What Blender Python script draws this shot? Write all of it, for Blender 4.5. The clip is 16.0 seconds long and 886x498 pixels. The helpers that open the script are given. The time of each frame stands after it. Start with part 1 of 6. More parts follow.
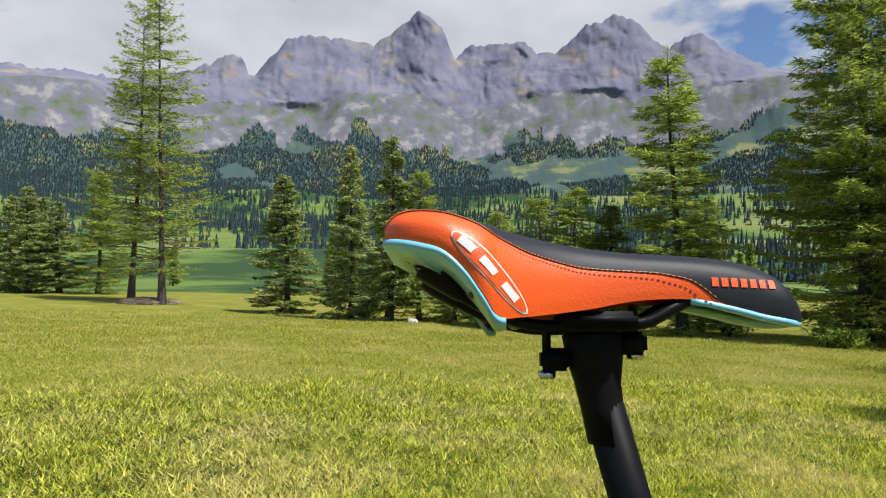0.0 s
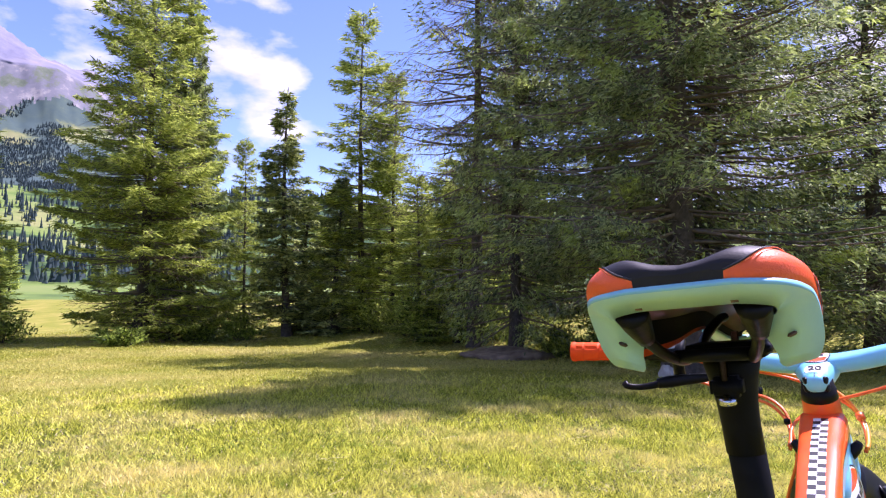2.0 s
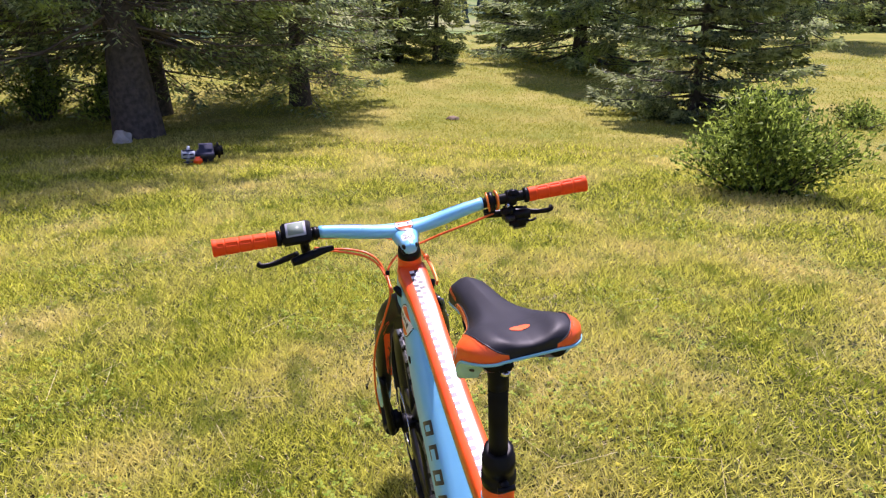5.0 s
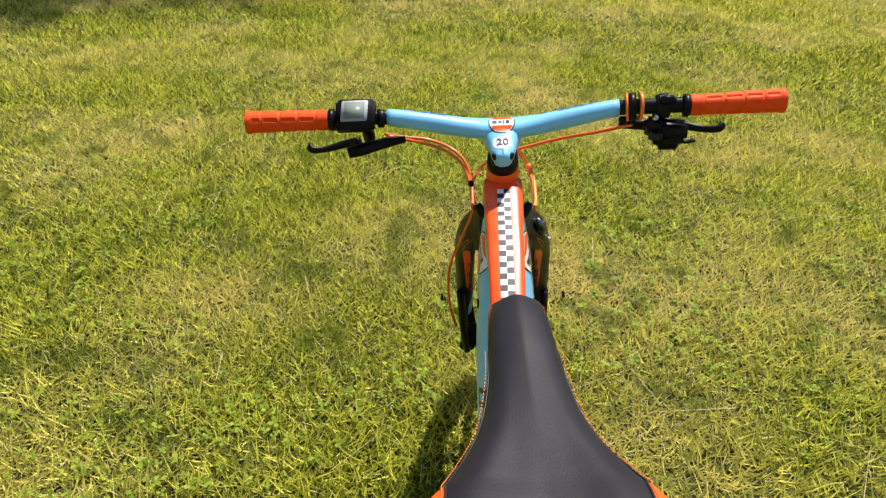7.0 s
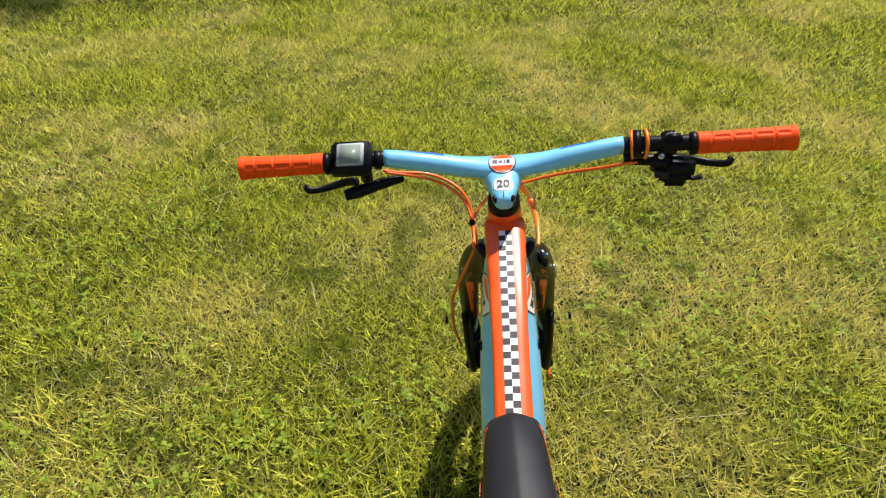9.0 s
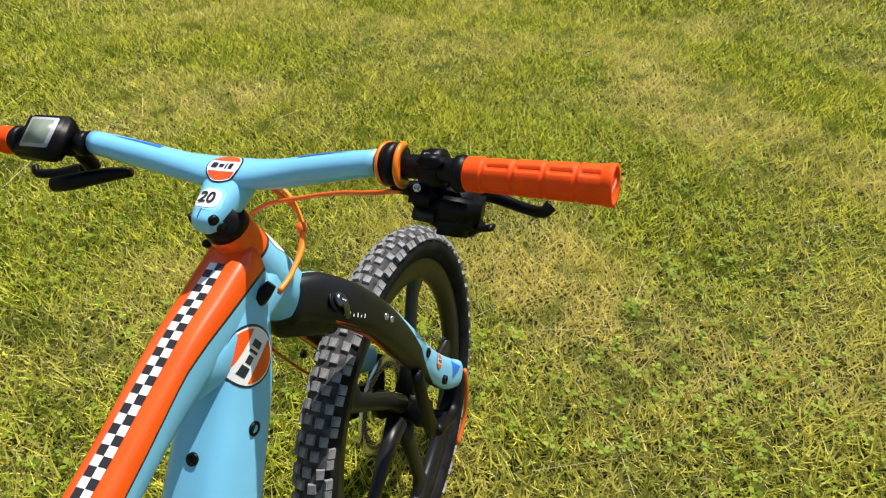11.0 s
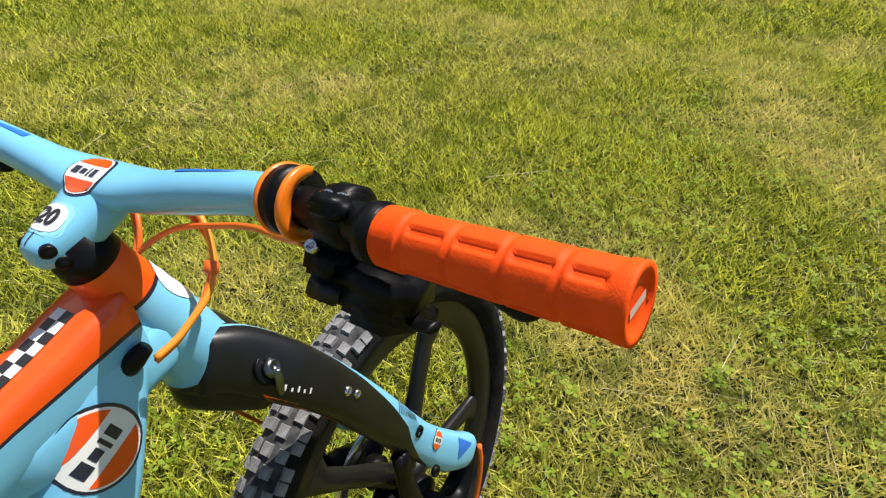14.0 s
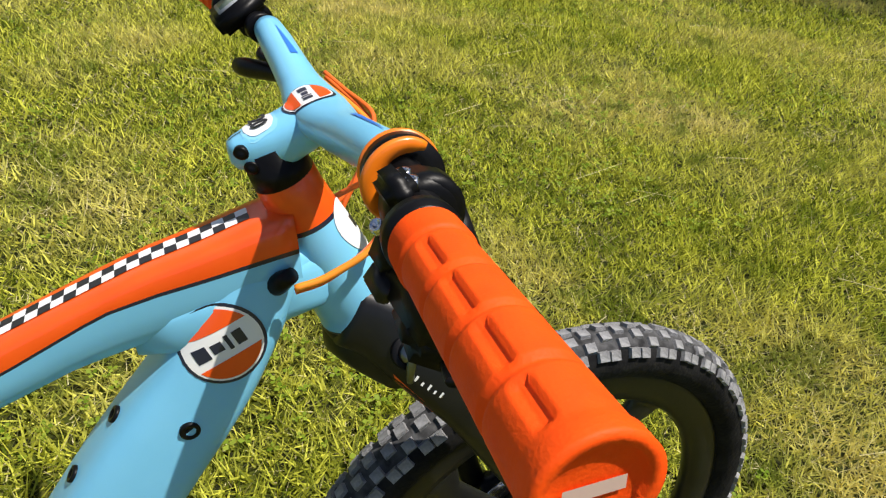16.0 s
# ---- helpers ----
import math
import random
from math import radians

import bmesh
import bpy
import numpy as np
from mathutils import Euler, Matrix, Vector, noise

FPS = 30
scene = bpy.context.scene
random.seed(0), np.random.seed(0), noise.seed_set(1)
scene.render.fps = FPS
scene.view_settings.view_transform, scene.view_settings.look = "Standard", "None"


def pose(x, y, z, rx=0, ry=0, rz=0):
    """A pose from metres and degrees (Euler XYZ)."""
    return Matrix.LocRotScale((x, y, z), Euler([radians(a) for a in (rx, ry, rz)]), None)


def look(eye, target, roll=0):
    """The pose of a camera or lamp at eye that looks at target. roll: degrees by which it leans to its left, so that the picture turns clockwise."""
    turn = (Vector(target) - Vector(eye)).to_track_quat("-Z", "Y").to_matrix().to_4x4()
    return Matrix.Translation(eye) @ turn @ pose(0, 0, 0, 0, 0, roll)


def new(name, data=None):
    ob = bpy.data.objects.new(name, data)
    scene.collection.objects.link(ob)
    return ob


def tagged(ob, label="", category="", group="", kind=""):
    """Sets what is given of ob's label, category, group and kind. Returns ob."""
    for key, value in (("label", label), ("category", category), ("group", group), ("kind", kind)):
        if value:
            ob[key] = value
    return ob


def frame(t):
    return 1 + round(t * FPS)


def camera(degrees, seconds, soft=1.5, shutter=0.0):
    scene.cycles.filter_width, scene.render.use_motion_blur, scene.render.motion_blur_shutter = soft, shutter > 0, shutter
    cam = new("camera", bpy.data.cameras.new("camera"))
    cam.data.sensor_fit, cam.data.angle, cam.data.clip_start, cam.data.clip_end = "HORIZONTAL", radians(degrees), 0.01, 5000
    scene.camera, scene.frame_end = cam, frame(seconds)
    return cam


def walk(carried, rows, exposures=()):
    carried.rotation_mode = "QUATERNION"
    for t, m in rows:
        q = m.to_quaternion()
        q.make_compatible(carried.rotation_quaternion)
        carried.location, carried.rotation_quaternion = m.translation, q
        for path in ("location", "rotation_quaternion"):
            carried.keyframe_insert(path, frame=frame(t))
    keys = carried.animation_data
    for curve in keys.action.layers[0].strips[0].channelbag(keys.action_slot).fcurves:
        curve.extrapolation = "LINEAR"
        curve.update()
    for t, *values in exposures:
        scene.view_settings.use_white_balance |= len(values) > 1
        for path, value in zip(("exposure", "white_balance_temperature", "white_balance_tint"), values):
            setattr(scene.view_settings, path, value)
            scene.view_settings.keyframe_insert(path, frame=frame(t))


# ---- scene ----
cam = camera(68.3, 16.0, soft=1.2)
PATH = [
    (0, (-0.237, -0.406, 1.156), (-0.331, 1.590, 1.241), 0.0),
    (0.5, (-0.354, -0.352, 1.163), (-0.002, 1.615, 1.239), 0),
    (0.8, (-0.481, -0.291, 1.175), (0.114, 1.617, 1.254), 0.4),
    (1, (-0.548, -0.254, 1.19), (0.237, 1.584, 1.275), 0.5),
    (1.5, (-0.653, -0.175, 1.184), (0.675, 1.318, 1.274), 0.6),
    (2, (-0.662, -0.084, 1.174), (0.997, 1.029, 1.271), 0.6),
    (2.5, (-0.699, -0.015, 1.164), (1.21, 0.57, 1.276), 0.4),
    (3, (-0.798, 0.063, 1.193), (1.197, 0.151, 1.316), 0.2),
    (3.5, (-0.832, 0.092, 1.193), (1.145, -0.19, 1.303), 0.1),
    (4, (-0.825, 0.198, 1.329), (1.135, -0.202, 1.333), 0.3),
    (4.5, (-0.833, 0.234, 1.399), (1.1, -0.216, 1.149), 0.6),
    (5, (-0.805, 0.218, 1.469), (1.033, -0.21, 0.808), 0.4),
    (5.2, (-0.776, 0.190, 1.492), (1.007, -0.224, 0.686), 0.6),
    (7.3, (-0.392, 0.068, 1.457), (1.176, 0.177, 0.22), 2.7),
    (7.5, (-0.362, 0.067, 1.457), (1.127, 0.184, 0.127), 2.4),
    (8, (-0.317, 0.068, 1.473), (1.165, 0.102, 0.131), 2.8),
    (8.5, (-0.337, 0.077, 1.52), (1.185, 0.108, 0.223), 2.6),
    (9, (-0.362, 0.064, 1.534), (1.241, 0.101, 0.338), 2.3),
    (9.2, (-0.394, 0.015, 1.538), (1.209, 0.056, 0.343), 2.0),
    (11.3, (0.082, -0.41, 1.395), (1.545, 0.186, 0.169), 0.8),
    (11.5, (0.122, -0.409, 1.387), (1.562, 0.242, 0.162), 1.0),
    (12, (0.174, -0.385, 1.37), (1.584, 0.337, 0.149), 1.1),
    (12.5, (0.215, -0.379, 1.354), (1.621, 0.353, 0.134), 1.2),
    (13, (0.235, -0.378, 1.348), (1.637, 0.362, 0.129), 1.1),
    (13.5, (0.248, -0.405, 1.327), (1.648, 0.342, 0.109), 1.0),
    (14, (0.262, -0.411, 1.308), (1.65, 0.354, 0.088), 1.0),
    (14.5, (0.279, -0.404, 1.293), (1.538, 0.553, 0.068), 1.5),
    (15, (0.317, -0.433, 1.285), (1.414, 0.7, 0.055), 2.0),
    (15.5, (0.357, -0.442, 1.28), (1.293, 0.831, 0.054), 2.5),
    (16, (0.392, -0.447, 1.267), (1.076, 0.998, 0.065), 2.8),
]
walk(cam, [(t, look(eye, target, roll)) for t, eye, target, roll in PATH],
     [(0, 0.28, 6250, 11), (1, 0.66, 6100, 17), (1.5, 0.88, 5950, 35), (2.2, 1.22, 5750, 46), (3.4, 1.16, 5850, 44), (4.5, 0.76, 6150, 41), (5, 0.84, 6050, 42), (7.4, 0.48, 6650, 15), (14.2, 0.35, 6650, 12), (16, 0.25, 6650, 12)])

SUN_AZ, SUN_EL = -23.0, 62.0

# ---- world and sun ----
world = bpy.data.worlds.new("sky")
scene.world = world
world.use_nodes = True
wn, wl = world.node_tree.nodes, world.node_tree.links
wn.clear()
w_out = wn.new("ShaderNodeOutputWorld")
w_bg = wn.new("ShaderNodeBackground")
w_sky = wn.new("ShaderNodeTexSky")
w_sky.sky_type = 'NISHITA'
w_sky.sun_disc = False
w_sky.sun_elevation = radians(SUN_EL)
w_sky.sun_rotation = radians(90 - SUN_AZ)
w_sky.altitude = 1600
w_sky.dust_density = 0.25
w_sky.ozone_density = 3.0
w_bg.inputs["Strength"].default_value = 0.10
w_tc = wn.new("ShaderNodeTexCoord")
w_map = wn.new("ShaderNodeMapping")
w_map.inputs["Location"].default_value = (0.55, 0.2, 0.0)
w_map.inputs["Scale"].default_value = (1.0, 1.0, 2.1)
w_noise = wn.new("ShaderNodeTexNoise")
w_noise.inputs["Scale"].default_value = 3.1
w_noise.inputs["Detail"].default_value = 9.0
w_noise.inputs["Roughness"].default_value = 0.52
w_ramp = wn.new("ShaderNodeValToRGB")
w_ramp.color_ramp.elements[0].position, w_ramp.color_ramp.elements[1].position = 0.545, 0.615
w_shade = wn.new("ShaderNodeTexNoise")
w_shade.inputs["Scale"].default_value = 7.0
w_shade.inputs["Detail"].default_value = 6.0
w_tone = wn.new("ShaderNodeMix")
w_tone.data_type = 'RGBA'
w_tone.inputs[6].default_value = (3.5, 3.75, 4.3, 1)
w_tone.inputs[7].default_value = (6.8, 6.8, 6.8, 1)
w_mix = wn.new("ShaderNodeMix")
w_mix.data_type = 'RGBA'
wl.new(w_tc.outputs["Generated"], w_map.inputs["Vector"])
wl.new(w_map.outputs["Vector"], w_noise.inputs["Vector"])
wl.new(w_map.outputs["Vector"], w_shade.inputs["Vector"])
w_last = w_noise.outputs["Fac"]
for (caz, cel, lo, hi, gain) in ((104, 17, 0.84, 0.97, 0.22), (76, 24, 0.955, 0.992, 0.11), (50, 19.0, 0.991, 0.9995, 0.095), (-10, 16.5, 0.984, 0.998, 0.10), (-29, 16, 0.988, 0.999, 0.09), (-17, 27, 0.96, 0.995, -0.10), (46, 22, 0.86, 0.98, -0.055)):
    w_dot = wn.new("ShaderNodeVectorMath")
    w_dot.operation = 'DOT_PRODUCT'
    w_dot.inputs[1].default_value = (math.cos(radians(caz)) * math.cos(radians(cel)), math.sin(radians(caz)) * math.cos(radians(cel)), math.sin(radians(cel)))
    w_rng = wn.new("ShaderNodeMapRange")
    w_rng.inputs[1].default_value, w_rng.inputs[2].default_value, w_rng.inputs[3].default_value, w_rng.inputs[4].default_value = lo, hi, 0.0, gain
    w_add = wn.new("ShaderNodeMath")
    w_add.operation = 'ADD'
    wl.new(w_tc.outputs["Generated"], w_dot.inputs[0])
    wl.new(w_dot.outputs["Value"], w_rng.inputs[0])
    wl.new(w_last, w_add.inputs[0])
    wl.new(w_rng.outputs[0], w_add.inputs[1])
    w_last = w_add.outputs[0]
wl.new(w_last, w_ramp.inputs["Fac"])
wl.new(w_shade.outputs["Fac"], w_tone.inputs[0])
wl.new(w_ramp.outputs["Color"], w_mix.inputs[0])
wl.new(w_sky.outputs["Color"], w_mix.inputs[6])
wl.new(w_tone.outputs[2], w_mix.inputs[7])
wl.new(w_mix.outputs[2], w_bg.inputs["Color"])
wl.new(w_bg.outputs["Background"], w_out.inputs["Surface"])

sun = new("sun", bpy.data.lights.new("sun", "SUN"))
sun.data.energy, sun.data.angle, sun.data.color = 5.4, radians(0.53), (1.0, 0.96, 0.88)
sun_way = Vector((math.cos(radians(SUN_AZ)) * math.cos(radians(SUN_EL)), math.sin(radians(SUN_AZ)) * math.cos(radians(SUN_EL)), math.sin(radians(SUN_EL))))
sun.matrix_world = look(sun_way * 50, (0, 0, 0))


# ---- materials ----
def shade(name, base, rough=0.5, metal=0.0, coat=0.0, var=None, scale=20.0, bump=0.0, bump_scale=80.0, spec=0.5):
    """A principled material; var: a second colour mixed in by noise."""
    m = bpy.data.materials.new(name)
    m.use_nodes = True
    n, l = m.node_tree.nodes, m.node_tree.links
    b = n["Principled BSDF"]
    b.inputs["Base Color"].default_value = (*base, 1)
    b.inputs["Roughness"].default_value = rough
    b.inputs["Metallic"].default_value = metal
    b.inputs["Coat Weight"].default_value = coat
    b.inputs["Coat Roughness"].default_value = 0.08
    b.inputs["Specular IOR Level"].default_value = spec
    tc = n.new("ShaderNodeTexCoord")
    if var:
        t = n.new("ShaderNodeTexNoise")
        t.inputs["Scale"].default_value, t.inputs["Detail"].default_value = scale, 6
        x = n.new("ShaderNodeMix")
        x.data_type = 'RGBA'
        x.inputs[6].default_value, x.inputs[7].default_value = (*base, 1), (*var, 1)
        r = n.new("ShaderNodeMapRange")
        r.inputs[1].default_value, r.inputs[2].default_value = 0.35, 0.65
        l.new(tc.outputs["Object"], t.inputs["Vector"])
        l.new(t.outputs["Fac"], r.inputs[0])
        l.new(r.outputs[0], x.inputs[0])
        l.new(x.outputs[2], b.inputs["Base Color"])
    if bump:
        t2 = n.new("ShaderNodeTexNoise")
        t2.inputs["Scale"].default_value, t2.inputs["Detail"].default_value = bump_scale, 4
        bp = n.new("ShaderNodeBump")
        bp.inputs["Strength"].default_value, bp.inputs["Distance"].default_value = bump, 0.004
        l.new(tc.outputs["Object"], t2.inputs["Vector"])
        l.new(t2.outputs["Fac"], bp.inputs["Height"])
        l.new(bp.outputs["Normal"], b.inputs["Normal"])
    return m


def leafy(name, dark, light, rough=0.55, through_light=0.3, patch=None, patch_scale=0.6, tuft=None, tuft_scale=9.0, skew=1.0):
    """Leaves, needles and blades: each island takes its own tone; part of the light passes through."""
    m = bpy.data.materials.new(name)
    m.use_nodes = True
    n, l = m.node_tree.nodes, m.node_tree.links
    b, out = n["Principled BSDF"], n["Material Output"]
    g = n.new("ShaderNodeNewGeometry")
    x = n.new("ShaderNodeMix")
    x.data_type = 'RGBA'
    x.inputs[6].default_value, x.inputs[7].default_value = (*dark, 1), (*light, 1)
    w = n.new("ShaderNodeMath")
    w.operation = 'POWER'
    w.inputs[1].default_value = skew
    l.new(g.outputs["Random Per Island"], w.inputs[0])
    l.new(w.outputs[0], x.inputs[0])
    col = x.outputs[2]
    if patch:
        tc = n.new("ShaderNodeTexCoord")
        t = n.new("ShaderNodeTexNoise")
        t.inputs["Scale"].default_value, t.inputs["Detail"].default_value = patch_scale, 5
        r = n.new("ShaderNodeMapRange")
        r.inputs[1].default_value, r.inputs[2].default_value, r.inputs[4].default_value = 0.46, 0.68, 0.65
        y = n.new("ShaderNodeMix")
        y.data_type = 'RGBA'
        y.inputs[7].default_value = (*patch, 1)
        l.new(tc.outputs["Object"], t.inputs["Vector"])
        l.new(t.outputs["Fac"], r.inputs[0])
        l.new(r.outputs[0], y.inputs[0])
        l.new(col, y.inputs[6])
        col = y.outputs[2]
    if tuft:
        t2, r2, y2 = n.new("ShaderNodeTexNoise"), n.new("ShaderNodeMapRange"), n.new("ShaderNodeMix")
        t2.inputs["Scale"].default_value, t2.inputs["Detail"].default_value = tuft_scale, 4
        r2.inputs[1].default_value, r2.inputs[2].default_value, r2.inputs[4].default_value = 0.53, 0.66, 0.65
        y2.data_type = 'RGBA'
        y2.inputs[7].default_value = (*tuft, 1)
        l.new(tc.outputs["Object"], t2.inputs["Vector"])
        l.new(t2.outputs["Fac"], r2.inputs[0])
        l.new(r2.outputs[0], y2.inputs[0])
        l.new(col, y2.inputs[6])
        col = y2.outputs[2]
    l.new(col, b.inputs["Base Color"])
    b.inputs["Roughness"].default_value = rough
    b.inputs["Specular IOR Level"].default_value = 0.15
    tr = n.new("ShaderNodeBsdfTranslucent")
    l.new(col, tr.inputs["Color"])
    mx = n.new("ShaderNodeMixShader")
    mx.inputs[0].default_value = through_light
    l.new(b.outputs[0], mx.inputs[1])
    l.new(tr.outputs[0], mx.inputs[2])
    l.new(mx.outputs[0], out.inputs["Surface"])
    return m


def zoned(name, stops, scale, rough=0.9, stretch=(1, 1, 1), bump=0.0, bump_dist=1.0, gaps=None):
    """A noise ramp of several colours; stops: (position, colour); gaps: painted shade between blades."""
    m = bpy.data.materials.new(name)
    m.use_nodes = True
    n, l = m.node_tree.nodes, m.node_tree.links
    b = n["Principled BSDF"]
    b.inputs["Roughness"].default_value = rough
    b.inputs["Specular IOR Level"].default_value = 0.15
    tc, mp, t, r = n.new("ShaderNodeTexCoord"), n.new("ShaderNodeMapping"), n.new("ShaderNodeTexNoise"), n.new("ShaderNodeValToRGB")
    mp.inputs["Scale"].default_value = stretch
    t.inputs["Scale"].default_value, t.inputs["Detail"].default_value, t.inputs["Roughness"].default_value = scale, 10, 0.62
    e = r.color_ramp.elements
    e[0].position, e[0].color = stops[0][0], (*stops[0][1], 1)
    e[1].position, e[1].color = stops[-1][0], (*stops[-1][1], 1)
    for p, c in stops[1:-1]:
        e.new(p).color = (*c, 1)
    l.new(tc.outputs["Object"], mp.inputs["Vector"])
    l.new(mp.outputs["Vector"], t.inputs["Vector"])
    l.new(t.outputs["Fac"], r.inputs["Fac"])
    l.new(r.outputs["Color"], b.inputs["Base Color"])
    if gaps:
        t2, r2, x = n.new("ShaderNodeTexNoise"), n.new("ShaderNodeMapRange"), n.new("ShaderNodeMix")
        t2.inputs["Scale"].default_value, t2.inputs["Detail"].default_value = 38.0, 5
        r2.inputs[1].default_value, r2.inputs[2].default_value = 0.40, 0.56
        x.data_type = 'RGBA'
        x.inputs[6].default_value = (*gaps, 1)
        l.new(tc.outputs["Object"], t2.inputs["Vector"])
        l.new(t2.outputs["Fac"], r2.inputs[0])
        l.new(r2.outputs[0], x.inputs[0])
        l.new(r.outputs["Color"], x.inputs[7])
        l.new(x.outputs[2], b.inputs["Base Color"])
    if bump:
        bp = n.new("ShaderNodeBump")
        bp.inputs["Strength"].default_value, bp.inputs["Distance"].default_value = bump, bump_dist
        l.new(t.outputs["Fac"], bp.inputs["Height"])
        l.new(bp.outputs["Normal"], b.inputs["Normal"])
    return m


# near soil: near-black flecks paint the shade between grass blades into its colour
M_SOIL = zoned("shade_flecked_soil", [(0.30, (0.035, 0.048, 0.005)), (0.50, (0.065, 0.075, 0.008)), (0.70, (0.14, 0.125, 0.025))], 3.0, bump=0.5, bump_dist=0.03, gaps=(0.014, 0.016, 0.004))
M_FIELD = zoned("meadow_turf", [(0.30, (0.125, 0.150, 0.014)), (0.46, (0.17, 0.178, 0.022)), (0.58, (0.22, 0.205, 0.036)), (0.72, (0.27, 0.235, 0.06))], 0.7, bump=0.5, bump_dist=0.03)
M_BLADE = leafy("grass_blades", (0.060, 0.102, 0.004), (0.93, 0.92, 0.125), through_light=0.40, patch=(0.90, 0.75, 0.30), patch_scale=0.9, tuft=(0.13, 0.21, 0.009), tuft_scale=6.0)
M_BLADE_FAR = leafy("meadow_blades", (0.215, 0.240, 0.020), (0.55, 0.525, 0.10), through_light=0.38, patch=(0.66, 0.56, 0.22), patch_scale=0.35)
M_CLOVER = leafy("clover_leaves", (0.13, 0.22, 0.010), (0.34, 0.42, 0.05), through_light=0.4)
M_STRAW = leafy("dry_stalks", (0.58, 0.50, 0.24), (0.86, 0.77, 0.46), through_light=0.25)
M_FAR = zoned("far_meadow", [(0.36, (0.022, 0.05, 0.018)), (0.47, (0.03, 0.065, 0.02)), (0.53, (0.11, 0.17, 0.035)), (0.66, (0.19, 0.20, 0.075))], 0.006)
M_BARK = shade("bark", (0.045, 0.036, 0.030), 0.9, var=(0.10, 0.080, 0.065), scale=14, bump=0.9, bump_scale=30)
M_SPRUCE = leafy("spruce_needles", (0.045, 0.074, 0.036), (0.46, 0.54, 0.24), through_light=0.44, skew=1.4, patch=(0.64, 0.78, 0.15), patch_scale=1.7)
# copy of the spruce needles, its tone set for the edge trees' lighting
M_SPRUCE_EDGE = leafy("edge_spruce_needles", (0.075, 0.115, 0.046), (0.70, 0.76, 0.25), through_light=0.45, skew=1.5)
M_YOUNG = leafy("young_spruce_needles", (0.060, 0.085, 0.042), (0.44, 0.50, 0.23), through_light=0.40, skew=1.4, patch=(0.50, 0.60, 0.20), patch_scale=2.4)
M_TWIG = shade("dead_twigs", (0.10, 0.076, 0.056), 0.9, var=(0.21, 0.165, 0.125), scale=5)
M_LARCH = leafy("larch_needles", (0.10, 0.15, 0.028), (0.62, 0.70, 0.13), through_light=0.52, skew=1.2)
# distant needles: air haze painted in as a bluer, flatter green
M_FIRS = leafy("hazed_conifers", (0.058, 0.092, 0.098), (0.084, 0.122, 0.114), through_light=0.45)
M_BUSH = leafy("willow_leaves", (0.035, 0.070, 0.010), (0.52, 0.66, 0.11), through_light=0.42, skew=1.4)
M_EARTH = shade("bare_earth", (0.14, 0.095, 0.06), 0.95, var=(0.25, 0.19, 0.12), scale=6, bump=0.8, bump_scale=20)
M_STONE = shade("limestone", (0.34, 0.32, 0.29), 0.85, var=(0.5, 0.48, 0.44), scale=9, bump=0.6, bump_scale=25)


# ---- mesh helpers ----
def mesh_of(name, verts, faces, mats=(), smooth=False, mat_ids=None):
    """A mesh from numpy arrays of vertices and of equal-sided faces."""
    verts, faces = np.asarray(verts, np.float32), np.asarray(faces, np.int32)
    me = bpy.data.meshes.new(name)
    k = faces.shape[1]
    me.vertices.add(len(verts))
    me.vertices.foreach_set("co", verts.ravel())
    me.loops.add(faces.size)
    me.loops.foreach_set("vertex_index", faces.ravel())
    me.polygons.add(len(faces))
    me.polygons.foreach_set("loop_start", np.arange(0, faces.size, k, dtype=np.int32))
    me.polygons.foreach_set("loop_total", np.full(len(faces), k, np.int32))
    if mat_ids is not None:
        me.polygons.foreach_set("material_index", np.asarray(mat_ids, np.int32))
    me.polygons.foreach_set("use_smooth", np.full(len(faces), smooth))
    for m in mats:
        me.materials.append(m)
    me.update(calc_edges=True)
    return me


def child(name, me, parent, label=""):
    ob = new(name, me)
    ob.parent = parent
    return tagged(ob, label) if label else ob


def step(a, b, x):
    t = np.clip((x - a) / (b - a), 0, 1)
    return t * t * (3 - 2 * t)


def wave(x, y, k, seed=0):
    """Cheap smooth noise of two coordinates, about -1 to 1."""
    g = np.random.RandomState(seed)
    out = 0
    for i in range(5):
        a, f, p = g.uniform(0, 6.28), k * g.uniform(0.6, 1.9), g.uniform(0, 6.28)
        out = out + np.sin((x * np.cos(a) + y * np.sin(a)) * f + p)
    return out / 2.6


def fractal(x, y, seed, octaves=5):
    """Value noise in octaves on broadcast arrays, about 0 to 1."""
    g = np.random.RandomState(seed)
    table = g.uniform(0, 1, (256, 256))
    x, y = np.broadcast_arrays(np.asarray(x, float), np.asarray(y, float))
    out, amp, total = np.zeros(x.shape), 1.0, 0.0
    for o in range(octaves):
        u, v = x * 2 ** o + 17.3 * o, y * 2 ** o + 9.1 * o
        i, j = np.floor(u).astype(int), np.floor(v).astype(int)
        s, t = u - i, v - j
        s, t = s * s * (3 - 2 * s), t * t * (3 - 2 * t)
        p = lambda di, dj: table[(i + di) % 256, (j + dj) % 256]
        out += amp * ((p(0, 0) * (1 - s) + p(1, 0) * s) * (1 - t) + (p(0, 1) * (1 - s) + p(1, 1) * s) * t)
        total += amp
        amp *= 0.5
    return out / total


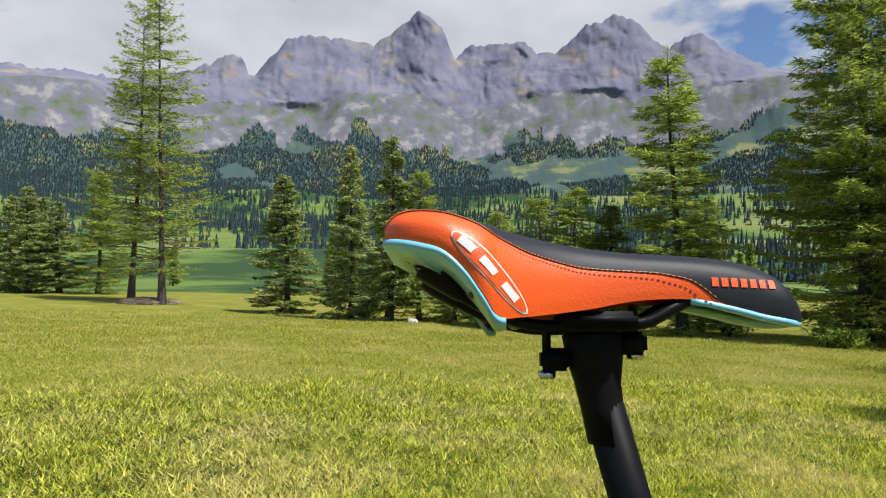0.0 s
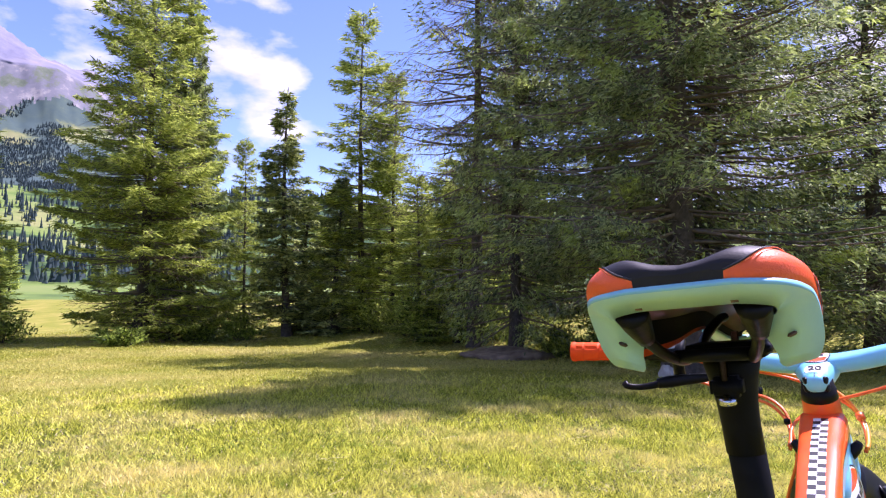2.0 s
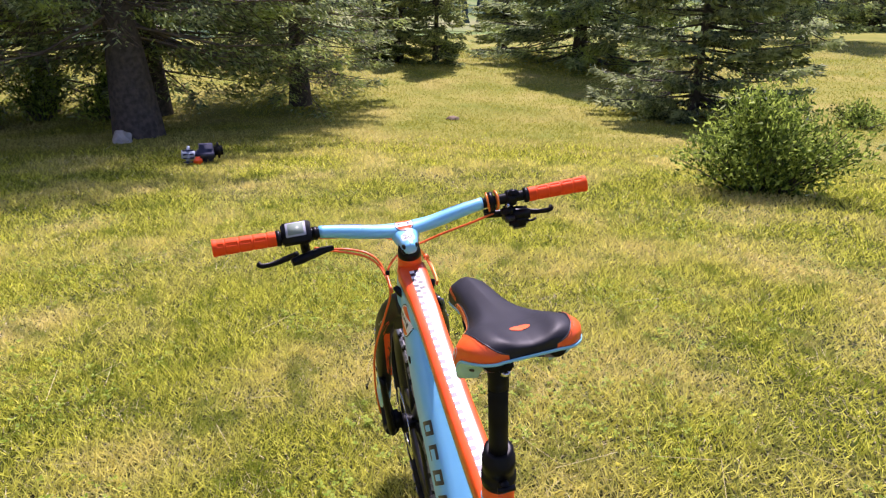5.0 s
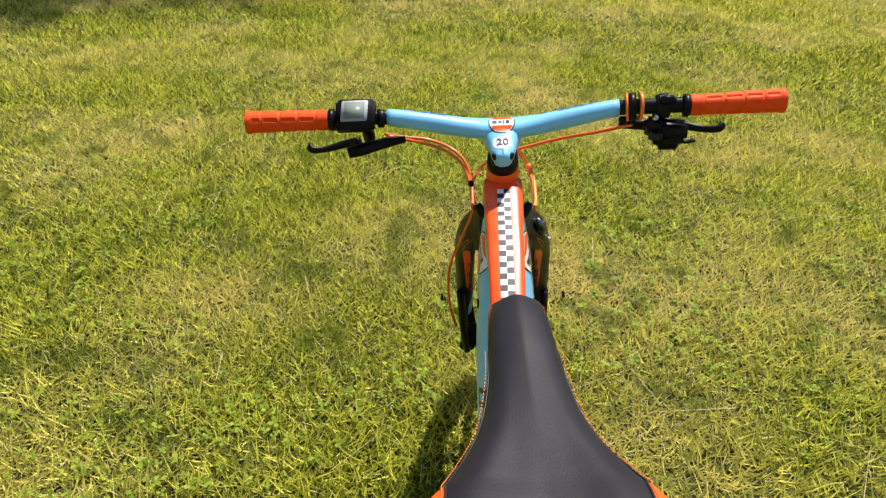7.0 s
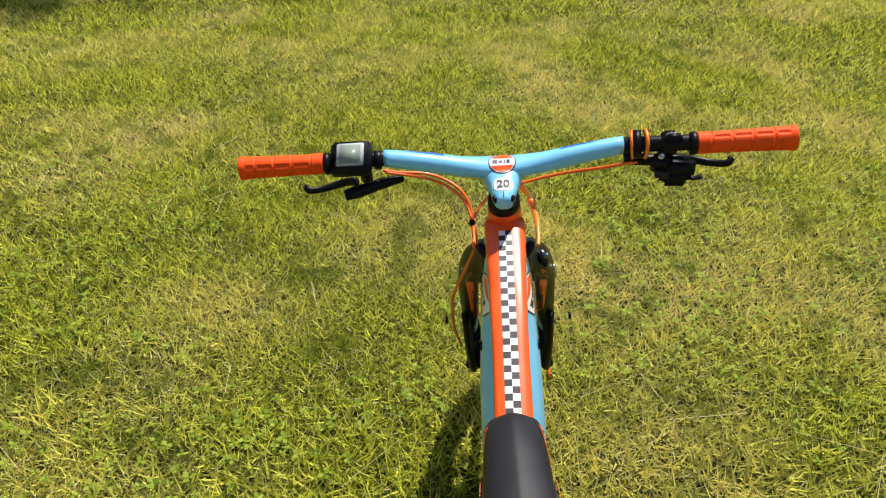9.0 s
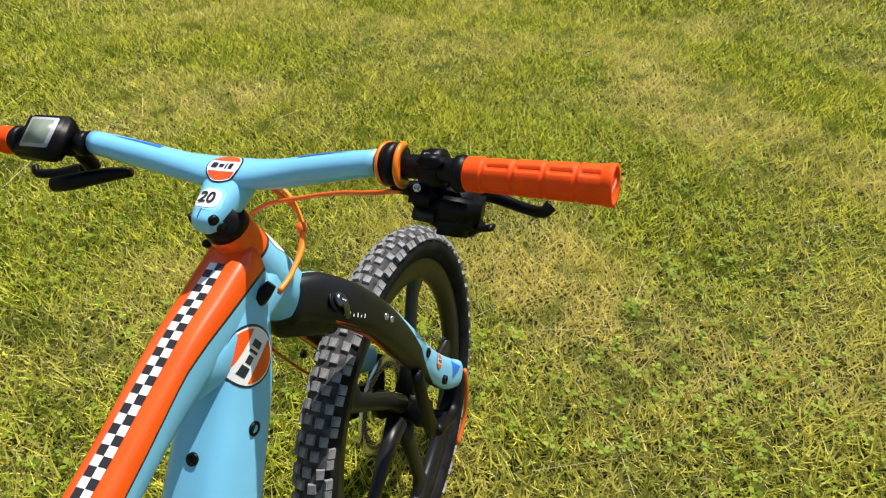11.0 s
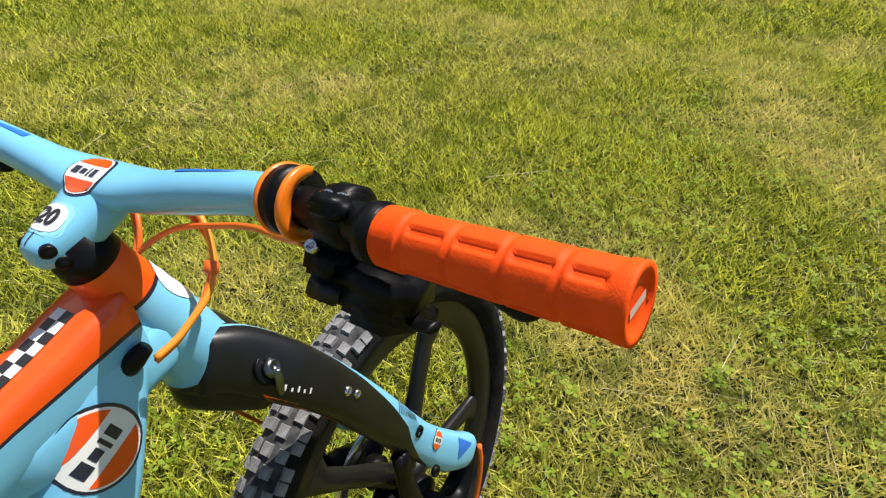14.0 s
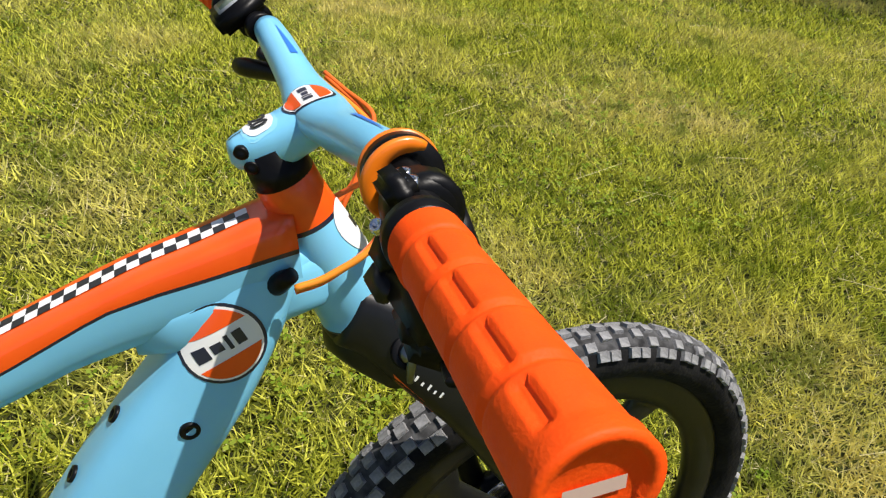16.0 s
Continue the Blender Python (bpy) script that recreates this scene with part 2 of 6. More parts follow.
# ---- ground ----
def ground_z(x, y):
    x, y = np.asarray(x, float), np.asarray(y, float)
    z = 0.03 - 0.03 * (np.clip(x, -30, 11) - 0.7) + 0.55 * step(11, 21, x)
    z = z - 0.03 * np.clip(y - 3, 0, 24) + 0.035 * np.clip(-y - 7, 0, 25) * step(5, 14, x)
    r, az = np.hypot(x, y), np.degrees(np.arctan2(y, x))
    z = z + 0.028 * (1 - step(1.2, 6.0, np.hypot(x - 0.3, y)))
    z = z + 0.02 * step(3, 9, r) * wave(x, y, 0.9, 3) + 0.05 * step(8, 20, r) * wave(x, y, 0.35, 4)
    far = step(42, 110, r)
    rise = r * np.tan(np.radians(np.interp(r, [0, 110, 160, 320, 700, 1300, 6000], [-1.6, -1.6, -0.9, 1.0, 3.6, 6.6, 1.2])))
    rise = rise + step(90, 500, r) * 0.016 * np.minimum(r, 900) * wave(x, y, 0.012, 5)
    return z * (1 - far) + far * rise


rings = np.concatenate([[0.05], np.geomspace(0.25, 60, 80), np.geomspace(63, 4800, 70)])
turns = 216
a = np.linspace(0, 2 * np.pi, turns, endpoint=False)
gx, gy = np.outer(rings, np.cos(a)), np.outer(rings, np.sin(a))
gv = np.stack([gx, gy, ground_z(gx, gy)], -1).reshape(-1, 3)
i, j = np.meshgrid(np.arange(len(rings) - 1), np.arange(turns), indexing="ij")
j2 = (j + 1) % turns
gf = np.stack([i * turns + j, (i + 1) * turns + j, (i + 1) * turns + j2, i * turns + j2], -1).reshape(-1, 4)
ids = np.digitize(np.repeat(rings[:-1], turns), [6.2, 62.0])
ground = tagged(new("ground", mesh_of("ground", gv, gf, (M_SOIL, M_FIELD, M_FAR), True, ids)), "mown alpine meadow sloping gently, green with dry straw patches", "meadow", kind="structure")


# ---- mountains ----
def massif(name, az0, az1, cols, ridge, jag, edge, r0, r1, label, seed, mats, rough=1.0):
    """A rock range seen from the meadow: forest foot, scree, ribbed cliffs and towers. Ridge: azimuth and elevation of its summits and gaps in degrees."""
    az = np.linspace(az0, az1, cols)
    crest = np.interp(az, [p[0] for p in ridge], [p[1] for p in ridge])
    crest = crest + jag * (0.9 * (fractal(az * 0.75, 3.3, seed, 6) - 0.5) + 0.5 * (np.abs(fractal(az * 1.4, 7.7, seed + 1, 4) - 0.5) - 0.1))
    fade = step(0, edge, az - az0) * step(0, edge, az1 - az)
    crest = 5 + (crest - 5) * fade
    q = np.linspace(0, 1, 130)[:, None]
    smooth = np.convolve(np.pad(crest, 24, mode='edge'), np.ones(49) / 49, 'valid')
    mid = np.convolve(np.pad(crest, 6, mode='edge'), np.ones(13) / 13, 'valid')
    foot = np.minimum(15.0 + 1.6 * (fractal(az * 0.22, 2.2, seed + 9, 2) - 0.5) * 2, smooth - 0.6)
    low = np.interp(q[:, 0], [0, 0.22, 0.38, 0.46, 0.50], [0.0, 0.30, 0.62, 0.88, 1.0])[:, None]
    high = np.interp(q[:, 0], [0.50, 0.62, 0.65, 0.76, 0.80, 0.94, 1.0], [0.0, 0.30, 0.34, 0.62, 0.68, 1.0, 0.85])[:, None]
    ledge = np.clip(high + 0.28 * (fractal(az * 0.5, q * 5, seed + 5, 5) - 0.5) * step(0.5, 0.6, q) * (1 - step(0.8, 0.93, q)), 0, 1)
    el = 5.0 + (foot - 5.0) * low + (smooth - foot) * ledge + (mid - smooth) * step(0.62, 0.90, q) * ledge + (crest - mid) * step(0.87, 0.94, q)
    el = el + 0.5 * rough * (fractal(az * 0.3, q * 5, seed + 10, 5) - 0.5) * step(0.04, 0.2, q) * (1 - step(0.46, 0.54, q))
    # the walls stand steep, towers forward and gullies back, with broken buttresses
    r = r0 + (r1 - r0) * np.interp(q[:, 0], [0, 0.50, 0.62, 0.65, 0.76, 0.80, 0.94, 1.0], [0, 0.70, 0.77, 0.78, 0.845, 0.857, 0.93, 1.05])[:, None]
    cliff = step(0.49, 0.57, q) * (1 - 0.7 * step(0.90, 1, q))
    bend = az + 1.4 * (fractal(az * 0.35, el * 0.3, seed + 8, 4) - 0.5) * 2
    butt = 1 - 2 * np.abs(fractal(bend * 0.17, el * 0.12, seed + 2, 5) - 0.5)
    chip = fractal(bend * 0.9, el * 0.75, seed + 3, 5) - 0.5
    r = r - rough * cliff * (84 * (butt - 0.6) + 28 * chip - 26 * np.abs(fractal(bend * 0.8, el * 0.12, seed + 13, 4) - 0.5) + 16 * np.clip(mid - smooth, -1.5, 1.5))
    r = r - 30 * rough * (fractal(az * 0.6, q * 8, seed + 12, 5) - 0.5) * step(0.2, 0.35, q) * (1 - cliff)
    z = r * np.tan(np.radians(el))
    x, y = r * np.cos(np.radians(az)), r * np.sin(np.radians(az))
    v = np.stack([x + 0 * z, y + 0 * z, z], -1).reshape(-1, 3)
    n = 130
    i, j = np.meshgrid(np.arange(n - 1), np.arange(cols - 1), indexing="ij")
    f = np.stack([i * cols + j, (i + 1) * cols + j, (i + 1) * cols + j + 1, i * cols + j + 1], -1).reshape(-1, 4)
    qq = q[:-1]
    line = 0.29 + 0.20 * fractal(az * 0.45, qq * 7, seed + 6, 6)
    scree = 0.45 + 0.13 * fractal(az * 0.8, qq * 3, seed + 7, 6)
    mat = np.where(qq < line[:, :-1], 0, np.where(qq < scree[:, :-1], 1, 2)).ravel()
    tagged(new(name, mesh_of(name, v, f, mats, True, mat)), label, "mountain", kind="structure")
    return v.reshape(n, cols, 3), mat.reshape(n - 1, cols - 1)


# forest stops carry the same painted blue haze as the far conifers
M_SLOPE = zoned("hazed_forest_slope", [(0.44, (0.050, 0.082, 0.078)), (0.54, (0.065, 0.098, 0.080)), (0.60, (0.15, 0.17, 0.070)), (0.72, (0.22, 0.215, 0.10))], 0.0095)
# scree and rock greys are shifted to blue to paint in distance haze
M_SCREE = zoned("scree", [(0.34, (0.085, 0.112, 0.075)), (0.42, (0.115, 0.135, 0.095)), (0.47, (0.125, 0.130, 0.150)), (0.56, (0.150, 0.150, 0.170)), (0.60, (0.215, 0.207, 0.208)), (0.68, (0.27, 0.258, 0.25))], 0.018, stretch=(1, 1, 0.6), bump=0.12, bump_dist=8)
M_ROCK = zoned("hazed_dolomite", [(0.30, (0.115, 0.120, 0.175)), (0.46, (0.150, 0.152, 0.205)), (0.57, (0.180, 0.176, 0.212)), (0.65, (0.235, 0.200, 0.180)), (0.76, (0.29, 0.228, 0.172))], 0.0095, stretch=(1, 1, 1.2), bump=0.40, bump_dist=8)
# far cliff: air haze is put into its pale lavender base colour
M_HAZED_CLIFF = zoned("hazed_cliff", [(0.30, (0.20, 0.215, 0.28)), (0.70, (0.235, 0.25, 0.31))], 0.003, stretch=(1, 1, 0.3))
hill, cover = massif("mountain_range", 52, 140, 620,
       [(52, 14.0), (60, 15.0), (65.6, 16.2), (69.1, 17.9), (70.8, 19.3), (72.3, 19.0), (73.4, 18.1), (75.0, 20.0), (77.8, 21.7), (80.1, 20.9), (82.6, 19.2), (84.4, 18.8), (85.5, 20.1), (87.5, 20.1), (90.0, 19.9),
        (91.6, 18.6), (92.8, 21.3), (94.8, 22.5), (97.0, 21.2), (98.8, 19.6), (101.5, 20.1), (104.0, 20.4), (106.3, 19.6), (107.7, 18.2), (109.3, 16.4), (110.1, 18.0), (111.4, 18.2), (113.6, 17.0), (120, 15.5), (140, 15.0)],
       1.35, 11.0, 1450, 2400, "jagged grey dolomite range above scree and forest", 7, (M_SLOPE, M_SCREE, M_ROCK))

# conifers on the forest foot of the range
g = np.random.RandomState(17)
row, col = g.randint(0, 62, 110000), g.randint(0, 619, 110000)
p = hill[row, col] + (hill[row + 1, col + 1] - hill[row, col]) * g.uniform(0, 1, (110000, 1))
thick = fractal(p[:, 0] * 0.006, p[:, 1] * 0.006 + p[:, 2] * 0.004, 18, 5)
thick = thick + 0.14 * step(88, 96, np.degrees(np.arctan2(p[:, 1], p[:, 0])))
stand = np.where(cover[row, col] == 0, thick > 0.46, (thick > 0.90) & (cover[row, col] == 1))
p = p[stand]
n = len(p)
fh, sp = g.uniform(5, 9.5, n), g.uniform(0, 6.28, n)
ring = [p + np.stack([0.2 * fh * np.cos(sp + k * 1.571), 0.2 * fh * np.sin(sp + k * 1.571), 0 * fh], 1) for k in range(4)]
v = np.stack(ring + [p + np.stack([0 * fh, 0 * fh, fh], 1)], 1).reshape(-1, 3)
f = ((np.arange(n) * 5)[:, None, None] + np.array([[0, 1, 4], [1, 2, 4], [2, 3, 4], [3, 0, 4]])[None]).reshape(-1, 3)
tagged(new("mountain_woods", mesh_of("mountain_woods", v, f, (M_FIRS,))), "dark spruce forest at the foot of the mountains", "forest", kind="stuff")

# the cliff's blue emission stands in for airlight; the rock is no source
pale = M_HAZED_CLIFF.node_tree.nodes["Principled BSDF"]
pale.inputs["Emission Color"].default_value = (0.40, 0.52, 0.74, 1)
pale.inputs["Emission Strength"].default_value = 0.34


def bluff(name, az0, az1, ridge, r, label, mat, seed):
    """A far flat-topped cliff, upright, with shallow buttresses."""
    az = np.linspace(az0, az1, 240)
    crest = np.interp(az, [p[0] for p in ridge], [p[1] for p in ridge]) + 0.5 * (fractal(az * 0.9, 2.0, seed, 5) - 0.5)
    rows = []
    for q in np.linspace(0, 1, 14):
        rr = r + 500 * q - 120 * fractal(az * 0.35, 3.0 * q, seed + 1, 4)
        rows.append(np.stack([rr * np.cos(np.radians(az)), rr * np.sin(np.radians(az)), rr * np.tan(np.radians(2.0 + (crest - 2.0) * q))], 1))
    i, j = np.meshgrid(np.arange(13), np.arange(239), indexing="ij")
    f = np.stack([i * 240 + j, (i + 1) * 240 + j, (i + 1) * 240 + j + 1, i * 240 + j + 1], -1).reshape(-1, 4)
    return tagged(new(name, mesh_of(name, np.concatenate(rows), f, (mat,), True)), label, "mountain", kind="structure")


bluff("cliff_range", -55, 25, [(-55, 10), (-30, 13.0), (-20, 14.6), (-12.5, 14.4), (-10.9, 13.6), (-10.5, 12.3), (-10.1, 14.0), (-7.5, 14.6), (-4, 13.5), (8, 11.0), (25, 6)], 2300, "far cliff range under cumulus cloud, lavender haze painted and glowing", M_HAZED_CLIFF, 11)


# ---- trees ----
def kites(p, d, length, width, g):
    """Small pointed leaves at p along d."""
    n = len(p)
    d = d / np.linalg.norm(d, axis=1, keepdims=True)
    s = np.cross(d, g.normal(size=(n, 3)))
    s /= np.linalg.norm(s, axis=1, keepdims=True) + 1e-9
    length, width = np.broadcast_to(length, n)[:, None], np.broadcast_to(width, n)[:, None]
    v = np.stack([p - s * width, p + s * width, p + d * length], 1).reshape(-1, 3)
    return v, np.arange(3 * n).reshape(-1, 3)


def tubes(p0, p1, r0, r1, sides=3):
    """Straight tapered limbs from p0 to p1."""
    n = len(p0)
    d = p1 - p0
    d = d / (np.linalg.norm(d, axis=1, keepdims=True) + 1e-9)
    ref = np.where(np.abs(d[:, 2:3]) > 0.9, np.array([[1.0, 0, 0]]), np.array([[0, 0, 1.0]]))
    u = np.cross(d, ref)
    u /= np.linalg.norm(u, axis=1, keepdims=True)
    w = np.cross(d, u)
    k = np.arange(sides) * 2 * np.pi / sides
    ring = u[:, None] * np.cos(k)[None, :, None] + w[:, None] * np.sin(k)[None, :, None]
    lo = p0[:, None] + ring * np.broadcast_to(r0, n)[:, None, None]
    hi = p1[:, None] + ring * np.broadcast_to(r1, n)[:, None, None]
    v = np.concatenate([lo, hi], 1).reshape(-1, 3)
    b = (np.arange(n) * 2 * sides)[:, None]
    i = np.arange(sides)[None]
    j = (i + 1) % sides
    f = np.stack([b + i, b + j, b + sides + j, b + sides + i], -1).reshape(-1, 4)
    return v, f


def conifer(name, H, R, seed, needles, bark, tufts=60, size=0.16, low=0.06, droop=0.35, airy=0.0, girth=0.014, power=0.85, dense=1.0, twigs=0, inner=0.12, shag=0.0, slim=1.0):
    """A conifer of height H and crown radius R as trunk and crown meshes."""
    g = np.random.RandomState(seed)
    # trunk
    hs = np.linspace(0, 1, 9)
    bend = np.stack([0.012 * H * np.sin(hs * 3 + seed), 0.012 * H * np.sin(hs * 2.3 + 2 * seed), hs * H], 1)
    rad = girth * H * (1 - 0.93 * hs) * (1 + 0.5 * np.exp(-hs * 28))
    tv, tf, nv = [], [], 0
    for k in range(8):
        v, f = tubes(bend[k:k + 1], bend[k + 1:k + 2] , rad[k], rad[k + 1], 9)
        tv.append(v), tf.append(f + nv)
        nv += len(v)
    stem_faces = 72
    # limbs
    nb = int(H / 0.2 * 5.5 * dense * (1 - 0.45 * airy))
    t = low + (0.985 - low) * g.uniform(0, 1, nb) ** 0.9
    spin = g.uniform(0, 6.283, nb)
    long = R * np.clip((1 - t), 0, 1) ** power * g.uniform(0.62, 1.08, nb) * (0.72 + 0.28 * step(low, low + 0.14, t)) + 0.10
    long *= 1 + 0.16 * np.sin(spin * 2 + seed) + 0.12 * np.sin(spin * 3 + t * 9)
    tilt = np.interp(t, [0, 0.35, 0.75, 1], [-droop, -droop * 0.75, 0.05, 0.9]) + g.normal(0, 0.12, nb)
    out = np.stack([np.cos(spin), np.sin(spin), 0 * spin], 1)
    root = np.stack([np.interp(t, hs, bend[:, 0]), np.interp(t, hs, bend[:, 1]), t * H], 1)

    def along(b, s):
        h = long[b] * s
        z = h * np.tan(tilt[b]) * (1 - 0.35 * s) + 0.10 * long[b] * s ** 3
        return root[b] + out[b] * h[:, None] + np.array([[0, 0, 1.0]]) * z[:, None]
    b = np.arange(nb)
    for s0, s1 in (((0, 0.5), (0.5, 0.95)) if R > 2 and H != 12 else ((0, 0.9),)):
        v, f = tubes(along(b, np.full(nb, s0)), along(b, np.full(nb, s1)), (0.006 + 0.010 * long) * (1 - s0), (0.006 + 0.010 * long) * (1 - s1) + 0.001)
        tv.append(v), tf.append(f + nv)
        nv += len(v)
    if twigs:
        b = g.randint(0, nb, twigs)
        s = g.uniform(0.1, 0.95, twigs)
        c = along(b, s)
        turn = spin[b] + g.choice([-1, 1], twigs) * g.uniform(0.5, 1.3, twigs)
        lt = long[b] * g.uniform(0.10, 0.26, twigs)
        e = c + np.stack([np.cos(turn), np.sin(turn), -g.uniform(0.1, 0.9, twigs)], 1) * lt[:, None]
        v, f = tubes(c, e, 0.006, 0.002)
        tv.append(v), tf.append(f + nv)
        nv += len(v)
    # needle sprays
    per = np.maximum((tufts * (long / R) ** 0.9 * (1 - 0.4 * airy)).astype(int), 10)
    if R > 2:
        per = (per * g.choice([0.12, 0.5, 1.0, 1.5, 1.9], nb)).astype(int) + 2
    b = np.repeat(np.arange(nb), per)
    n = len(b)
    s = inner + (1.02 - inner) * g.uniform(0, 1, n) ** 0.7
    c = along(b, s)
    side = np.stack([-out[b][:, 1], out[b][:, 0], 0 * s], 1)
    reach = (0.30 * long[b] * (1.05 - s) + 0.05) * g.normal(0, 0.55, n)
    hang = -np.abs(g.normal(0, 0.55, n)) * (0.04 + droop * 0.16) - 0.22 * np.abs(reach) * droop
    c = c + side * reach[:, None]
    c[:, 2] += hang + g.normal(0, 0.015, n) - shag * np.abs(g.normal(0, 1, n)) + 0.3 * shag
    way = out[b] * g.uniform(0.3, 1.0, n)[:, None] + side * np.sign(reach)[:, None] * g.uniform(0.2, 1.0, n)[:, None] + g.normal(0, 0.28, (n, 3))
    way[:, 2] -= g.uniform(0, 0.9, n) * (droop + 0.1 + 4 * shag)
    ln = size * g.uniform(0.6, 1.25, n)
    cv, cf = kites(c, way, ln, ln * g.uniform(0.11, 0.19, n) * (0.95 if shag else 1.15) * slim, g)
    trunk = mesh_of(name + "_trunk", np.concatenate(tv), np.concatenate(tf), (M_BARK, bark), True, np.arange(sum(len(q) for q in tf)) >= stem_faces)
    crown = mesh_of(name + "_crown", cv, cf, (needles,))
    return trunk, crown


def plant(kind, meshes, x, y, sx, sz, turn, label, group):
    top = new(kind)
    child("trunk", meshes[0], top)
    child("crown", meshes[1], top)
    top.matrix_basis = Matrix.Translation((x, y, float(ground_z(x, y)) - 0.05)) @ Matrix.Rotation(turn, 4, 'Z') @ Matrix.Diagonal((sx, sx, sz, 1))
    return tagged(top, label, "tree", group)


SPRUCES = [conifer("spruce_a", 8, 1.35, 1, M_SPRUCE_EDGE, M_BARK, 150, 0.16, low=0.02, dense=1.2, power=0.85), conifer("spruce_b", 8, 1.7, 2, M_SPRUCE_EDGE, M_BARK, 165, 0.16, low=0.02, droop=0.3, dense=1.2, power=0.85),
           conifer("spruce_c", 8, 1.15, 3, M_SPRUCE_EDGE, M_BARK, 140, 0.15, low=0.04, dense=1.1, power=0.9)]
LARCHES = [conifer("larch_a", 8, 1.7, 4, M_LARCH, M_TWIG, 180, 0.16, slim=0.50, low=0.02, droop=0.16, airy=0.1, power=0.62, girth=0.012, dense=1.2),
           conifer("larch_b", 8, 1.3, 5, M_LARCH, M_TWIG, 150, 0.16, slim=0.50, low=0.03, droop=0.14, airy=0.15, power=0.6, girth=0.011, dense=1.2)]
BIG = [conifer("spruce_big_a", 13.5, 3.8, 6, M_SPRUCE, M_TWIG, 400, 0.11, low=0.10, droop=0.26, girth=0.0193, power=0.62, dense=1.35, twigs=7000, inner=0.25, shag=0.10),
       conifer("spruce_big_b", 12, 3.0, 7, M_SPRUCE, M_TWIG, 160, 0.135, low=0.06, droop=0.34, girth=0.016, power=0.60, dense=1.6, twigs=4500, inner=0.25, shag=0.10)]
DROOPY = conifer("larch_droopy", 12.5, 4.0, 21, M_LARCH, M_TWIG, 60, 0.13, low=0.25, droop=0.30, girth=0.013, power=0.55, dense=0.8, twigs=6000, airy=0.4, inner=0.3, shag=0.12)
LARCH_BIG = conifer("larch_big", 12, 3.1, 8, M_LARCH, M_TWIG, 360, 0.17, slim=0.55, twigs=3000, low=0.03, droop=0.18, airy=0.1, power=0.55, dense=1.4)
SPRUCE_TALL = conifer("spruce_tall", 10, 2.9, 9, M_SPRUCE, M_BARK, 300, 0.16, low=-0.02, droop=0.30, dense=1.7, power=0.78, inner=0.25, shag=0.09)
SPRUCE_YOUNG = conifer("spruce_young", 6.5, 2.1, 10, M_YOUNG, M_BARK, 260, 0.14, low=-0.01, droop=0.18, dense=1.9, power=0.92, inner=0.25)
SPRUCE_OPEN = conifer("spruce_open", 10, 2.9, 19, M_SPRUCE, M_BARK, 150, 0.19, low=0.02, droop=0.34, dense=0.85, power=0.72, inner=0.2, shag=0.06)
TWIN = conifer("larch_old", 16, 3.2, 12, M_LARCH, M_TWIG, 130, 0.22, slim=0.6, low=0.10, droop=0.15, airy=0.75, power=0.5, girth=0.010)
DISTANT = [conifer("spruce_far", 12, 1.9, 14, M_SPRUCE, M_BARK, 24, 0.55, low=0.03), conifer("larch_far", 12, 2.1, 15, M_LARCH, M_BARK, 24, 0.5, low=0.05, droop=0.1)]

# kind, x, y, height, half width
STAND = [
    ("s", -8.43, 27.57, 5.7, 1.45), ("s", -5.0, 24.45, 6.3, 1.35), ("s", -3.2, 22.49, 6.2, 1.15), ("l", -2.1, 22.7, 5.0, 1.1), ("s", -1.0, 22.74, 3.8, 1.0),
    ("l", 0.59, 21.02, 3.6, 1.05), ("l", 1.87, 20.41, 4.0, 1.25), ("l", 2.94, 20.46, 4.3, 1.25), ("s", 4.23, 20.51, 3.9, 1.2), ("l", 5.84, 19.55, 8.0, 1.95),
    ("l", 13.42, 17.17, 6.1, 0.9), ("s", 13.79, 15.55, 7.5, 1.2), ("s", 14.58, 14.1, 4.7, 1.2), ("l", 14.99, 13.44, 9.5, 1.6), ("l", 15.22, 12.39, 7.5, 1.3),
    ("l", 13.42, 8.93, 3.8, 1.3), ("l", 13.58, 10.3, 4.2, 1.2), ("s", 19.99, -2.48, 4.0, 0.85), ("s", 19.78, -3.21, 4.5, 0.85), ("s", 19.37, -4.23, 6.4, 1.05),
    ("s", 26.66, -8.7, 4.8, 1.4), ("s", 29.5, -29.9, 7.7, 2.4),
    ("s", -28.0, 39.1, 6.3, 1.8), ("s", -26.6, 40.0, 5.6, 1.4), ("l", -24.7, 41.1, 7.4, 2.3), ("s", -30.5, 41.0, 6.0, 1.8),
    ("l", 12.3, 19.9, 4.6, 1.4), ("s", 15.6, 16.6, 4.4, 1.3), ("l", 16.9, 14.4, 5.2, 1.5), ("l", 16.7, 11.6, 5.0, 1.4), ("l", 16.2, 10.1, 5.2, 1.5), ("l", 15.6, 8.4, 5.4, 1.5), ("s", 3.5, 22.6, 3.2, 1.2), ("l", 7.4, 21.8, 4.2, 1.3),
]
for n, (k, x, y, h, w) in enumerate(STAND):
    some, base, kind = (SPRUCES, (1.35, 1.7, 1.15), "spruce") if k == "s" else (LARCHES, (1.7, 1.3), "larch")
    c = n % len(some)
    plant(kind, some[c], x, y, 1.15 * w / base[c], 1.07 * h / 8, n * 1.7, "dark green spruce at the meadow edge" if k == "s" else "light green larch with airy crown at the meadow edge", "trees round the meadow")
plant("spruce", BIG[0], 10.1, 2.6, 1.0, 1.0, 0.4, "large dense spruce with dark trunk and drooping boughs", "trees round the meadow")
plant("spruce", BIG[1], 11.8, 6.3, 0.64, 1.02, 2.0, "large old spruce on a mound of bare earth", "trees round the meadow")
